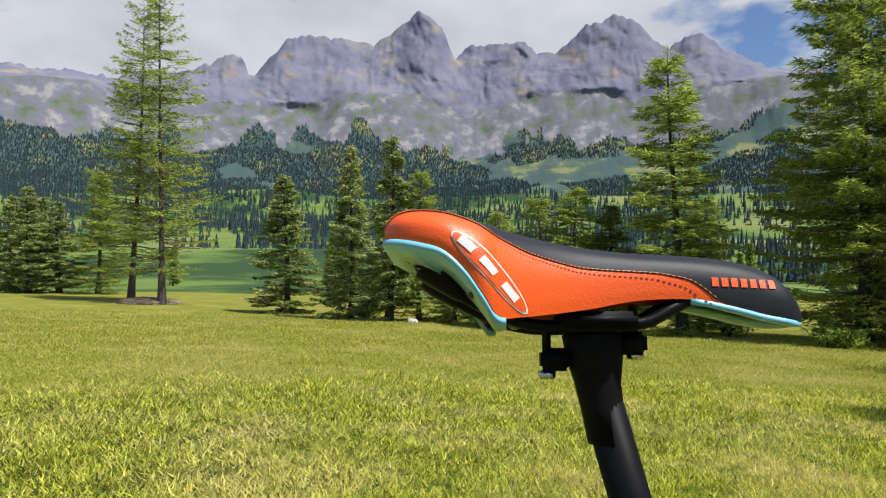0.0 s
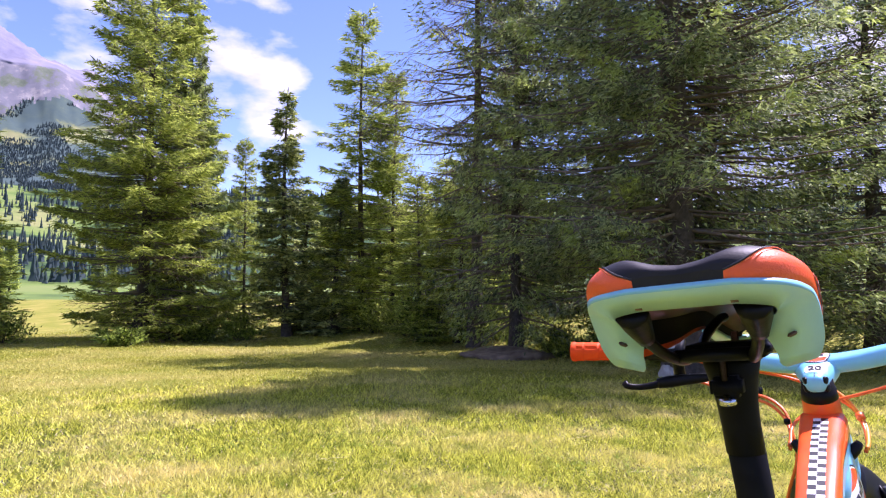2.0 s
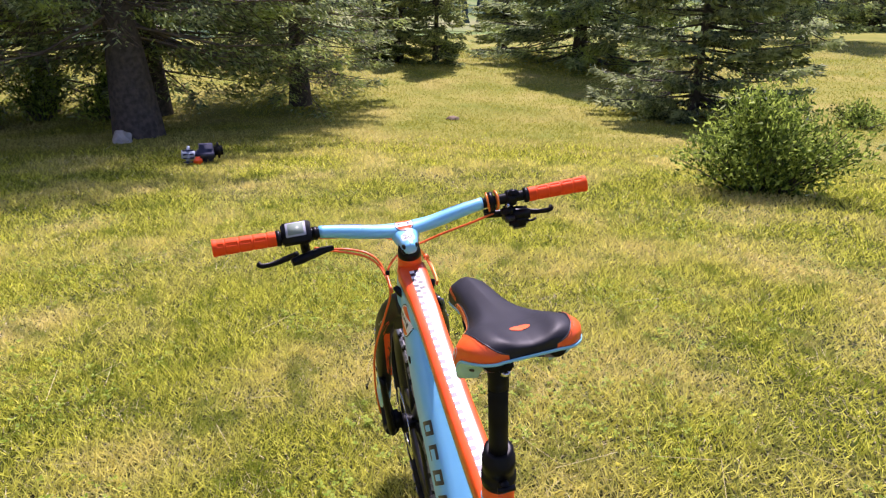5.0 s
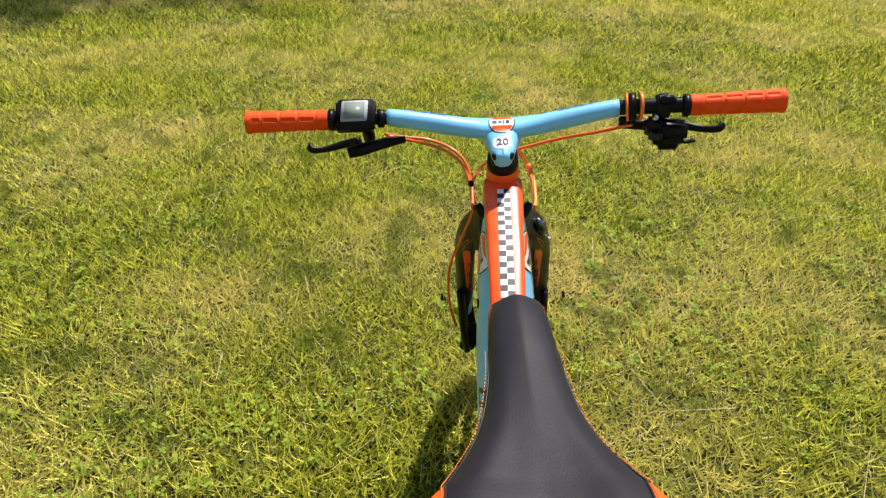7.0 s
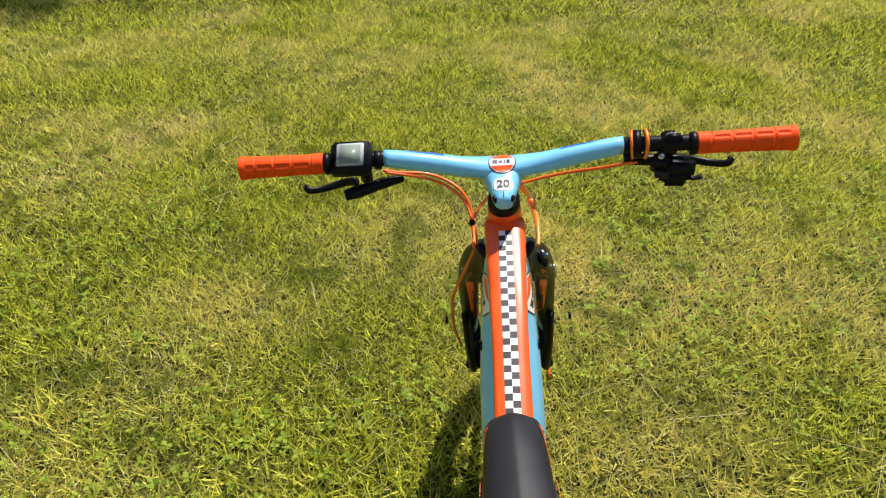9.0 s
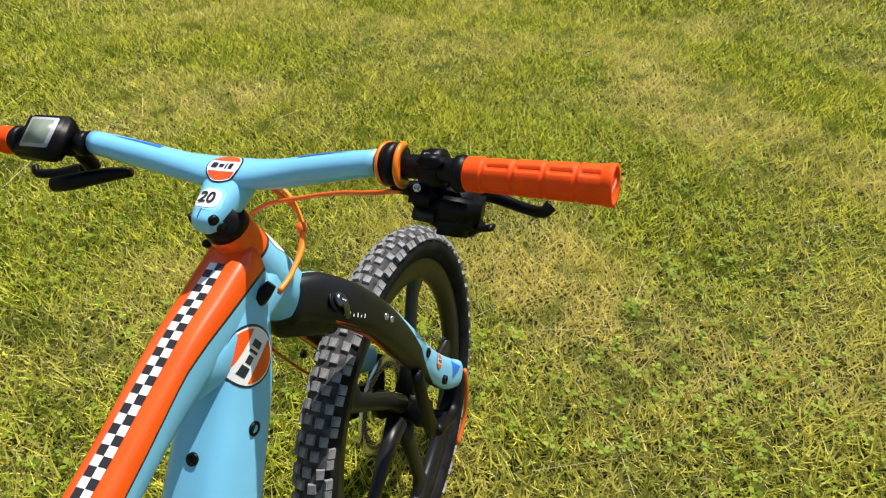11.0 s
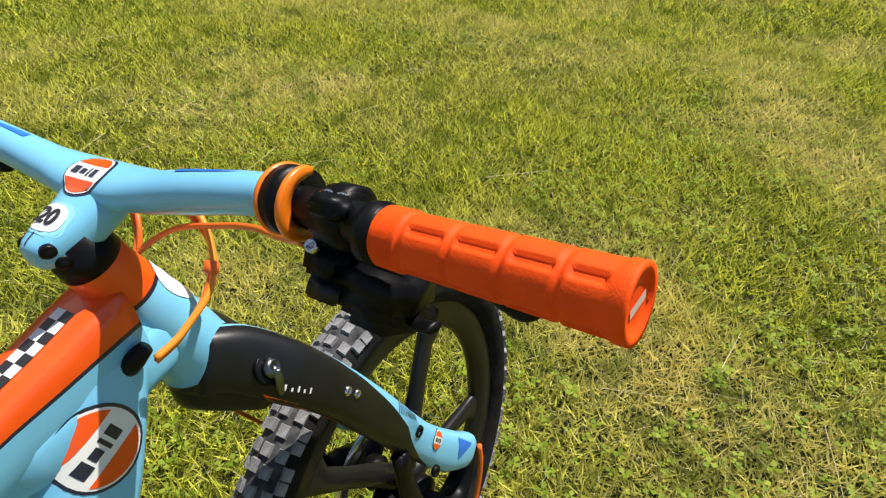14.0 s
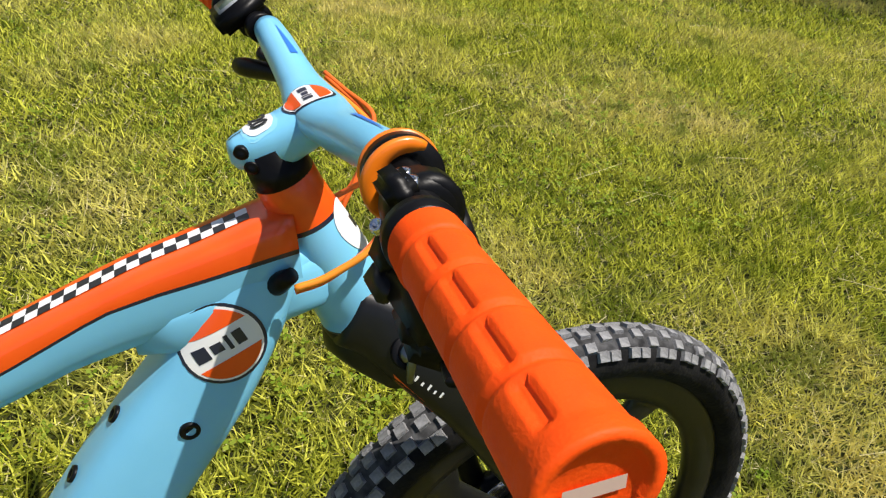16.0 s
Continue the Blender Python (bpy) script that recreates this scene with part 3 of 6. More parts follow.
for x, y, w, h, turn in ((12.7, 2.5, 0.95, 1.0, 1.1), (13.4, 0.1, 0.88, 0.72, 3.0), (13.3, 4.9, 0.85, 0.86, 4.4)):
    plant("spruce", BIG[1], x, y, w, h, turn, "tall spruce in a dense stand behind a larger one", "trees round the meadow")
plant("larch", DROOPY, 12.6, 8.0, 1.0, 1.0, 0.8, "half bare larch with drooping twigs among spruces", "trees round the meadow")
plant("larch", LARCH_BIG, 10.4, 18.1, 1.12, 1.05, 1.0, "broad light green larch with full crown", "trees round the meadow")
plant("spruce", SPRUCE_TALL, 11.9, 17.9, 0.55, 1.1, 0.3, "dark spruce close behind a larch", "trees round the meadow")
plant("spruce", SPRUCE_TALL, 18.9, -8.7, 1.25, 1.06, 0.9, "tall full spruce dark against the light", "trees round the meadow")
plant("spruce", SPRUCE_OPEN, 23.3, -20.4, 1.1, 1.25, 2.6, "tall spruce with open upper boughs", "trees round the meadow")
plant("spruce", SPRUCE_YOUNG, 10.3, -7.1, 0.92, 1.07, 2.2, "young spruce with boughs down to the grass", "trees round the meadow")
plant("larch", TWIN, -18.0, 33.1, 0.95, 1.0, 0.0, "tall sparse old larch standing in a pair", "trees round the meadow")
plant("larch", TWIN, -15.9, 31.4, 1.0, 1.0, 2.1, "tall sparse old larch standing in a pair", "trees round the meadow")

# loose trees out to the valley
g = np.random.RandomState(5)
for k in range(46):
    az, r = g.uniform(-50, 135), g.uniform(48, 210)
    if -20 < az < -9 and r < 120:
        continue
    x, y = r * math.cos(radians(az)), r * math.sin(radians(az))
    h = g.uniform(4.5, 9.0) * (0.8 + r / 300)
    plant(("spruce", "larch")[k % 2], DISTANT[k % 2], x, y, h / 12 * g.uniform(0.9, 1.3), h / 12, k, ("dark green spruce beyond the meadow", "light green larch beyond the meadow")[k % 2], "trees beyond the meadow")

# far woods: small conifers on the slopes
g = np.random.RandomState(21)
n = 36000
fa, fr = np.radians(g.uniform(-60, 150, n)), np.sqrt(g.uniform(230.0 ** 2, 1300.0 ** 2, n))
fx, fy = fr * np.cos(fa), fr * np.sin(fa)
keep = (wave(fx, fy, 0.011, 31) + 0.6 * wave(fx, fy, 0.045, 32) + 0.9 * step(250, 900, fr) - 0.1) > g.uniform(0.0, 0.5, n)
keep &= g.uniform(0, 1, n) < np.interp(fr, [95, 300, 1300], [0.8, 0.6, 0.5])
fx, fy, fr = fx[keep], fy[keep], fr[keep]
n = len(fx)
fz, fh = ground_z(fx, fy), g.uniform(7, 16, n) * np.interp(fr, [95, 300, 1300], [0.55, 0.8, 1.3])
fw = fh * g.uniform(0.13, 0.2, n)
vs, fs = [], []
for lv, (z0, z1, wd) in enumerate(((0.05, 0.5, 1.0), (0.3, 0.78, 0.72), (0.55, 1.0, 0.45))):
    sp = g.uniform(0, 6.28, n)
    tri = [np.stack([fx + wd * fw * np.cos(sp + k * 1.2566), fy + wd * fw * np.sin(sp + k * 1.2566), fz + fh * z0 * g.uniform(0.8, 1.1, n)], 1) for k in range(5)]
    v = np.stack(tri + [np.stack([fx, fy, fz + fh * z1], 1)], 1).reshape(-1, 3)
    b = (np.arange(n) * 6 + lv * n * 6)[:, None, None]
    f = b + np.array([[0, 1, 5], [1, 2, 5], [2, 3, 5], [3, 4, 5], [4, 0, 5]])[None]
    vs.append(v), fs.append(f.reshape(-1, 3))
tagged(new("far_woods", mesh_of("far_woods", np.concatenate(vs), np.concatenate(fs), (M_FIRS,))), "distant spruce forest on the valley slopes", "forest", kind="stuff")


# ---- mountain bike ----
from mathutils.bvhtree import BVHTree

M_BLUE = shade("powder_blue_paint", (0.175, 0.53, 0.78), 0.34, coat=0.3, var=(0.185, 0.545, 0.80), scale=30, bump=0.02, bump_scale=400)
M_ORANGE = shade("orange_paint", (0.86, 0.085, 0.006), 0.32, coat=0.4, var=(0.90, 0.10, 0.008), scale=30, bump=0.02, bump_scale=400)
M_NAVY = shade("navy_line", (0.012, 0.014, 0.035), 0.35, coat=0.3)
M_WHITE = shade("white_vinyl", (0.78, 0.78, 0.77), 0.4)
M_CHECK = shade("black_vinyl", (0.018, 0.018, 0.022), 0.4)
M_BLACK = shade("black_anodised", (0.003, 0.003, 0.0035), 0.40, var=(0.005, 0.005, 0.006), scale=60, bump=0.05, bump_scale=300, spec=0.16)
M_CARBON = shade("satin_carbon", (0.006, 0.006, 0.007), 0.40, var=(0.009, 0.009, 0.0105), scale=25, bump=0.04, bump_scale=200, spec=0.36)
M_GUM = shade("orange_rubber", (0.95, 0.085, 0.003), 0.62, var=(0.88, 0.072, 0.003), scale=70, bump=0.10, bump_scale=700, spec=0.22)
M_RUBBER = shade("tyre_rubber", (0.006, 0.006, 0.007), 0.8, var=(0.016, 0.0155, 0.0155), scale=25, bump=0.4, bump_scale=160, spec=0.12)
M_TREAD = shade("tread_floor", (0.020, 0.020, 0.021), 0.9, var=(0.085, 0.085, 0.087), scale=60, bump=0.4, bump_scale=160, spec=0.2)
M_DUSTY = shade("dusty_tread", (0.15, 0.15, 0.155), 0.85, var=(0.30, 0.30, 0.305), scale=70, bump=0.5, bump_scale=220)
M_LEATHER = shade("black_saddle_cover", (0.010, 0.010, 0.014), 0.55, var=(0.014, 0.014, 0.019), scale=40, bump=0.06, bump_scale=700, spec=0.30)
M_VINYL = shade("orange_saddle_cover", (0.86, 0.11, 0.010), 0.42, var=(0.88, 0.11, 0.012), scale=30, bump=0.12, bump_scale=600)
M_MINT = shade("mint_shell", (0.40, 0.66, 0.60), 0.4, var=(0.36, 0.64, 0.66), scale=15, bump=0.05, bump_scale=300)
M_UNDER = shade("dusky_underside", (0.030, 0.018, 0.016), 0.3, var=(0.17, 0.09, 0.08), scale=26, coat=0.3)
M_POST = shade("post_black", (0.005, 0.005, 0.006), 0.5, var=(0.009, 0.009, 0.010), scale=40, spec=0.08)
M_PANEL = shade("pale_blue_panel", (0.25, 0.60, 0.82), 0.34, coat=0.3)
# pale blue painted on the mint shell's edge for the sky it reflects
M_SKYRIM = shade("sky_sheen_edge", (0.20, 0.52, 0.68), 0.38, coat=0.2)
M_THREAD = shade("stitching", (0.78, 0.21, 0.06), 0.7)
M_STEEL = shade("polished_steel", (0.6, 0.6, 0.62), 0.25, metal=1.0)
M_LCD = shade("display_glass", (0.20, 0.25, 0.20), 0.35, spec=0.2)
M_CHROME = shade("dark_chrome", (0.16, 0.17, 0.18), 0.3, metal=1.0)
M_MARK = shade("pale_worn_print", (0.66, 0.47, 0.40), 0.5)
M_RIMGREY = shade("grey_bezel", (0.36, 0.38, 0.41), 0.35)
M_CABLE = shade("orange_cable", (0.85, 0.14, 0.015), 0.4, coat=0.2)
M_CABLE2 = shade("amber_cable", (0.86, 0.27, 0.02), 0.4, coat=0.2)
M_RING = shade("bright_orange_alloy", (0.88, 0.20, 0.008), 0.35, coat=0.3)
M_DECAL = shade("royal_blue_vinyl", (0.02, 0.16, 0.62), 0.35)

LEAN = 6.9
BASE = Vector((0.30, 0.0, 1.042))
bike = tagged(new("mountain_bike"), "pale blue and orange mountain bike leaning slightly on the grass", "bicycle")
bike.matrix_basis = Matrix.Translation((0.45, 0, 1.05)) @ Matrix.Rotation(radians(-LEAN), 4, 'X') @ Matrix.Translation((-BASE[0], 0, -BASE[2]))


def piece(name, verts, faces, mats, parent=None, label="", smooth=True, mat_ids=None):
    """A part of the bike, in metres from the stem's plate; faces may have three or four corners."""
    me = bpy.data.meshes.new(name)
    me.from_pydata([tuple(Vector(v) + BASE) for v in verts], [], [tuple(f) for f in faces])
    for m in (mats if isinstance(mats, (tuple, list)) else (mats,)):
        me.materials.append(m)
    if mat_ids is not None:
        me.polygons.foreach_set("material_index", list(mat_ids))
    me.polygons.foreach_set("use_smooth", [smooth] * len(me.polygons))
    me.update()
    return child(name, me, parent or bike, label)


def spline(points, n):
    """A smooth line of n points through the given ones."""
    p = np.array(points, float)
    q = np.vstack([2 * p[0] - p[1], p, 2 * p[-1] - p[-2]])
    u = np.linspace(0, len(p) - 1 - 1e-9, n)
    i = u.astype(int)
    t = (u - i)[:, None]
    a, b, c, d = q[i], q[i + 1], q[i + 2], q[i + 3]
    return 0.5 * (2 * b + (c - a) * t + (2 * a - 5 * b + 4 * c - d) * t ** 2 + (3 * b - a - 3 * c + d) * t ** 3)


def loft(rings, closed=True, caps=True):
    """Faces between rings of equal length; also the ring index and side index of each face."""
    rings = [np.asarray(r, float) for r in rings]
    k = len(rings[0])
    v = np.concatenate(rings)
    f, at = [], []
    for i in range(len(rings) - 1):
        for j in range(k if closed else k - 1):
            j2 = (j + 1) % k
            f.append((i * k + j, i * k + j2, (i + 1) * k + j2, (i + 1) * k + j))
            at.append((i, j))
    if caps and closed:
        for i, r in ((0, rings[0]), (len(rings) - 1, rings[-1])):
            v = np.vstack([v, r.mean(0)])
            c = len(v) - 1
            for j in range(k):
                j2 = (j + 1) % k
                f.append((c, i * k + j2, i * k + j) if i == 0 else (c, i * k + j, i * k + j2))
                at.append((i, j))
    return v, f, at


def pipe(points, radius, sides=10, n=None, flat=1.0):
    """A tube along points; radius: one, or one a point."""
    p = spline(points, n) if n else np.array(points, float)
    r = np.interp(np.linspace(0, 1, len(p)), np.linspace(0, 1, len(np.atleast_1d(radius))), np.atleast_1d(radius))
    d = np.gradient(p, axis=0)
    d /= np.linalg.norm(d, axis=1, keepdims=True)
    up = np.array([0.0, 0, 1]) if abs(d[0, 2]) < 0.9 else np.array([0, 1.0, 0])
    rings = []
    k = np.arange(sides) * 2 * np.pi / sides
    for c, t, rad in zip(p, d, r):
        s = np.cross(t, up)
        s /= np.linalg.norm(s)
        up = np.cross(s, t)
        rings.append(c + rad * (np.cos(k)[:, None] * s + flat * np.sin(k)[:, None] * up))
    return loft(rings)


def lathe(axis0, axis1, profile, sides=24):
    """A turned shape round the line from axis0 to axis1; profile: distance along it in metres, radius."""
    a0, a1 = np.array(axis0, float), np.array(axis1, float)
    d = (a1 - a0) / np.linalg.norm(a1 - a0)
    u = np.cross(d, (0, 0, 1.0) if abs(d[2]) < 0.9 else (1.0, 0, 0))
    u /= np.linalg.norm(u)
    w = np.cross(d, u)
    k = np.arange(sides) * 2 * np.pi / sides
    return loft([a0 + d * s + r * (np.cos(k)[:, None] * u + np.sin(k)[:, None] * w) for s, r in profile])


def squircle(n, power):
    k = np.arange(n) * 2 * np.pi / n
    c, s = np.cos(k), np.sin(k)
    return np.sign(c) * np.abs(c) ** (2 / power), np.sign(s) * np.abs(s) ** (2 / power)


def block(center, size, turn=(0, 0, 0), bevel=0.2):
    """A box with rounded edges."""
    bm = bmesh.new()
    bmesh.ops.create_cube(bm, size=1)
    bmesh.ops.scale(bm, vec=size, verts=bm.verts)
    bmesh.ops.bevel(bm, geom=bm.edges[:], offset=bevel * min(size), segments=3, affect='EDGES')
    bmesh.ops.transform(bm, matrix=Matrix.Translation(center) @ Euler([radians(q) for q in turn]).to_matrix().to_4x4(), verts=bm.verts)
    bm.verts.ensure_lookup_table()
    v, f = [tuple(q.co) for q in bm.verts], [[q.index for q in p.verts] for p in bm.faces]
    bm.free()
    return v, f


def joined(*some):
    v, f = [], []
    for s in some:
        n = len(v)
        v += [tuple(q) for q in s[0]]
        f += [tuple(i + n for i in q) for q in s[1]]
    return v, f


# frame: top tube
HALF = [(0, 0), (0.42, 0.004), (0.72, 0.03), (0.90, 0.10), (0.98, 0.22), (1.0, 0.50), (1.0, 0.56), (1.0, 0.68), (0.94, 0.82), (0.78, 0.93), (0.45, 0.99), (0, 1)]
xs = np.linspace(0.012, -0.565, 34)
tops = np.interp(xs, [-0.585, -0.50, -0.35, -0.22, -0.16, -0.10, -0.055, -0.015, 0.012], [-0.224, -0.206, -0.170, -0.1295, -0.109, -0.0895, -0.0795, -0.0685, -0.063])
bots = np.interp(xs, [-0.585, -0.50, -0.35, -0.22, -0.16, -0.10, 0.012], [-0.292, -0.264, -0.224, -0.184, -0.165, -0.156, -0.152])
wid = np.interp(xs, [-0.585, -0.45, -0.2, -0.1, -0.05, 0.012], [0.0225, 0.0245, 0.0245, 0.0265, 0.0290, 0.0315])
lines = np.interp(xs, [-0.585, -0.35, -0.2, -0.132, -0.094, -0.056, -0.01, 0.012], [-0.258, -0.196, -0.142, -0.1135, -0.1065, -0.1015, -0.0945, -0.0915])
rings = []
for x, t, b, w, zl in zip(xs, tops, bots, wid, lines):
    fl = (t - zl) / (t - b)
    def level(q):
        return q * fl / 0.50 if q <= 0.50 else (fl + 0.045 if q == 0.56 else fl + 0.045 + (1 - fl - 0.045) * (q - 0.56) / 0.44)
    right = [(x, -w * s, t + (b - t) * level(f)) for s, f in HALF]
    left = [(x, w * s, t + (b - t) * level(f)) for s, f in HALF[1:-1]]
    rings.append(np.array(right + left[::-1]))
v, f, at = loft(rings)
m = len(HALF) - 1
side = [j if j < m else 2 * m - 1 - j for _, j in at]
frame_top = piece("top_tube", v, f, (M_ORANGE, M_NAVY, M_BLUE), label="orange top tube with navy line over pale blue", mat_ids=[0 if s < 5 else (1 if s == 5 else 2) for s in side])

# down tube
cx, cy = squircle(36, 3.4)
rings = []
for (x, w), th, hv in zip(spline([(0.024, -0.104), (-0.0146, -0.116), (-0.044, -0.156), (-0.078, -0.205), (-0.153, -0.293), (-0.30, -0.475), (-0.45, -0.68)], 30),
                          np.interp(np.linspace(0, 6, 30), range(7), [0.016, 0.034, 0.038, 0.040, 0.044, 0.043, 0.05]),
                          np.interp(np.linspace(0, 6, 30), range(7), [0.024, 0.030, 0.036, 0.0405, 0.045, 0.045, 0.046])):
    rings.append(np.stack([x + cx * th * 0.78, cy * hv * (1.03 + 0.17 * cx), w - cx * th * 0.62], 1))
v, f, at = loft(rings)
down_tube = piece("down_tube", v, f, M_BLUE, label="broad pale blue down tube")

# gusset web between the tubes
rings = []
for x, t, b, hv in ((0.032, -0.098, -0.158, 0.0305), (0.0, -0.100, -0.164, 0.0318), (-0.035, -0.108, -0.176, 0.0318), (-0.062, -0.113, -0.176, 0.0305), (-0.088, -0.120, -0.172, 0.0280), (-0.118, -0.135, -0.168, 0.018)):
    sx, sz = squircle(24, 3)
    rings.append(np.stack([np.full(24, x), sx * hv, (t + b) / 2 + sz * (t - b) / 2], 1))
v, f, at = loft(rings)
piece("gusset", v, f, M_BLUE)

# head tube
axis0, axis1 = np.array((0.0125, 0, -0.0405)), np.array((0.0615, 0, -0.178))
prof = [(0, 0.0235), (0.002, 0.0245), (0.02, 0.0252), (0.0405, 0.0272), (0.0445, 0.0276), (0.07, 0.031), (0.10, 0.0340), (0.13, 0.0352), (0.144, 0.0352), (0.1445, 0.036), (0.147, 0.036)]
v, f, at = lathe(axis0, axis1, prof, 40)
head_tube = piece("head_tube", v, f, (M_ORANGE, M_NAVY, M_BLUE), mat_ids=[0 if i < 3 else (1 if i == 3 or i >= 9 else 2) for i, _ in at], label="head tube orange above and pale blue below")
head_shape = (v, f)
v, f, at = lathe((0.0035, 0, -0.016), (0.0135, 0, -0.0435), [(0, 0.021), (0.014, 0.0222), (0.0145, 0.0232), (0.0285, 0.0246), (0.0295, 0.0235)], 36)
piece("headset_spacer", v, f, M_BLACK)
head_bvh = [BVHTree.FromPolygons([Vector(q) for q in head_shape[0]], [tuple(q) for q in head_shape[1]])]

# seat tube, stays and bottom bracket
v, f, at = pipe([(-0.550, 0, -0.20), (-0.52, 0, -0.37), (-0.46, 0, -0.69)], [0.021, 0.021, 0.026], 20, 12)
piece("seat_tube", v, f, M_BLUE)
v, f, at = lathe((-0.5560, -0.003, -0.172), (-0.5430, -0.003, -0.226), [(0, 0.0205), (0.002, 0.0222), (0.042, 0.0226), (0.0425, 0.023), (0.0465, 0.023), (0.047, 0.0215)], 28)
piece("seat_band", v, f, (M_ORANGE, M_NAVY), mat_ids=[1 if i >= 2 else 0 for i, _ in at], label="orange band with navy edge")
v, f, at = lathe((-0.5735, -0.004, -0.107), (-0.5564, -0.004, -0.173), [(0, 0.015), (0.001, 0.0195), (0.018, 0.0205), (0.019, 0.0225), (0.034, 0.0225), (0.035, 0.0212), (0.05, 0.0212), (0.051, 0.0238), (0.066, 0.0238), (0.067, 0.02)], 30)
collar = piece("seat_collar", v, f, M_BLACK, label="black dropper post collar")
piece("clamp_bolt", *joined(pipe([(-0.594, -0.016, -0.158), (-0.594, 0.008, -0.158)], 0.004, 10)[:2], block((-0.585, -0.004, -0.158), (0.014, 0.012, 0.012))), M_BLACK, collar)
for s in (-1, 1):
    v, f, at = pipe([(-0.50, 0.045 * s, -0.66), (-0.70, 0.06 * s, -0.62), (-0.905, 0.075 * s, -0.62)], [0.018, 0.014, 0.016], 12, 12)
    piece("chain_stay", v, f, M_BLUE)
    v, f, at = pipe([(-0.520, 0.02 * s, -0.31), (-0.72, 0.055 * s, -0.45), (-0.905, 0.075 * s, -0.615)], [0.014, 0.011, 0.012], 12, 12)
    piece("seat_stay", v, f, M_BLUE)
v, f, at = pipe([(-0.46, -0.075, -0.70), (-0.46, 0.075, -0.70)], 0.05, 24)
piece("drive_unit", v, f, M_BLACK)
for s in (-1, 1):
    piece("crank_arm", *pipe([(-0.46, 0.085 * s, -0.70), (-0.46 + 0.16 * s, 0.092 * s, -0.70)], [0.014, 0.010], 12, 4)[:2], M_BLACK)
    piece("pedal", *block((-0.46 + 0.165 * s, 0.145 * s, -0.70), (0.095, 0.10, 0.018)), M_BLACK)

frame_bvh = []
for ob in (frame_top, down_tube):
    frame_bvh.append(BVHTree.FromPolygons([q.co - BASE for q in ob.data.vertices], [tuple(p.vertices) for p in ob.data.polygons]))


def cling(points, way, trees, lift):
    """Points moved along way on to the nearest surface, then lifted off it."""
    out, way = [], Vector(way).normalized()
    for p in points:
        p, best = Vector(p), None
        for t in trees:
            hit, normal, _, far = t.ray_cast(p - way * 0.2, way, 0.8)
            if hit and (best is None or far < best[0]):
                best = (far, hit, normal)
        out.append(best[1] - way * lift if best else p)
    return out


def sheet(name, grid, way, trees, lift, mat, parent, label=""):
    """A thin applied film from a grid of points (rows x columns x 3) laid on a surface."""
    grid = np.asarray(grid, float)
    r, c = grid.shape[:2]
    pts = cling(grid.reshape(-1, 3), way, trees, lift)
    f = [(i * c + j, i * c + j + 1, (i + 1) * c + j + 1, (i + 1) * c + j) for i in range(r - 1) for j in range(c - 1)]
    return piece(name, pts, f, mat, parent, label)


def patch(center, ux, uy, xs, ys):
    """A grid of points; xs: a function of the row's y giving its columns."""
    return [[np.array(center) + np.array(ux) * x + np.array(uy) * y for x in xs(y)] for y in ys]


def roundel(center, ux, uy, R, way, trees, parent, bars):
    """A round emblem: dark rim, white band with dark bars, orange caps above and below."""
    def full(rad):
        return patch(center, ux, uy, lambda y: np.linspace(-1, 1, 13) * math.sqrt(max(rad * rad - y * y, 0)), rad * np.sin(np.linspace(-np.pi / 2, np.pi / 2, 17)))
    base = sheet("emblem", full(R), way, trees, 0.0006, M_NAVY, parent, "round emblem of orange caps round a white band")
    sheet("emblem_field", full(R * 0.92), way, trees, 0.0010, M_WHITE, base)
    for s in (-1, 1):
        rows = s * R * 0.86 * np.sin(np.linspace(math.asin(0.42), np.pi / 2, 8))
        sheet("emblem_cap", patch(center, ux, uy, lambda y: np.linspace(-1, 1, 11) * math.sqrt(max((R * 0.86) ** 2 - y * y, 0)), rows), way, trees, 0.0014, M_ORANGE, base)
    for x0, x1, h in bars:
        sheet("emblem_bar", patch(center, ux, uy, lambda y: np.linspace(x0, x1, 4) * R, np.linspace(-h, h, 4) * R), way, trees, 0.0014, M_NAVY, base)


HA = np.array((0.335, 0, -0.942))
turn_in = np.array((0.88, -0.40, 0.26))
for s, lb in ((1, "white oval badge on the head tube"),):
    badge = sheet("head_badge", patch(np.array((0.036, 0, -0.098)) + 0.12 * turn_in, (0.56, 0.83, 0), HA, lambda y: np.linspace(-1, 1, 15) * 0.019 * math.sqrt(max(1 - (y / 0.027) ** 2, 0)), 0.027 * np.sin(np.linspace(-np.pi / 2, np.pi / 2, 15))), -turn_in, head_bvh, 0.0009, M_WHITE, head_tube, lb)
    sheet("badge_bar", patch(np.array((0.038, 0, -0.096)) + 0.12 * turn_in, (0.56, 0.83, 0), HA, lambda y: np.linspace(0.002, 1, 9) * 0.010, np.linspace(-0.006, 0.006, 4)), -turn_in, head_bvh, 0.0014, M_CHECK, badge)
D = np.array((-0.61, 0, -0.79))
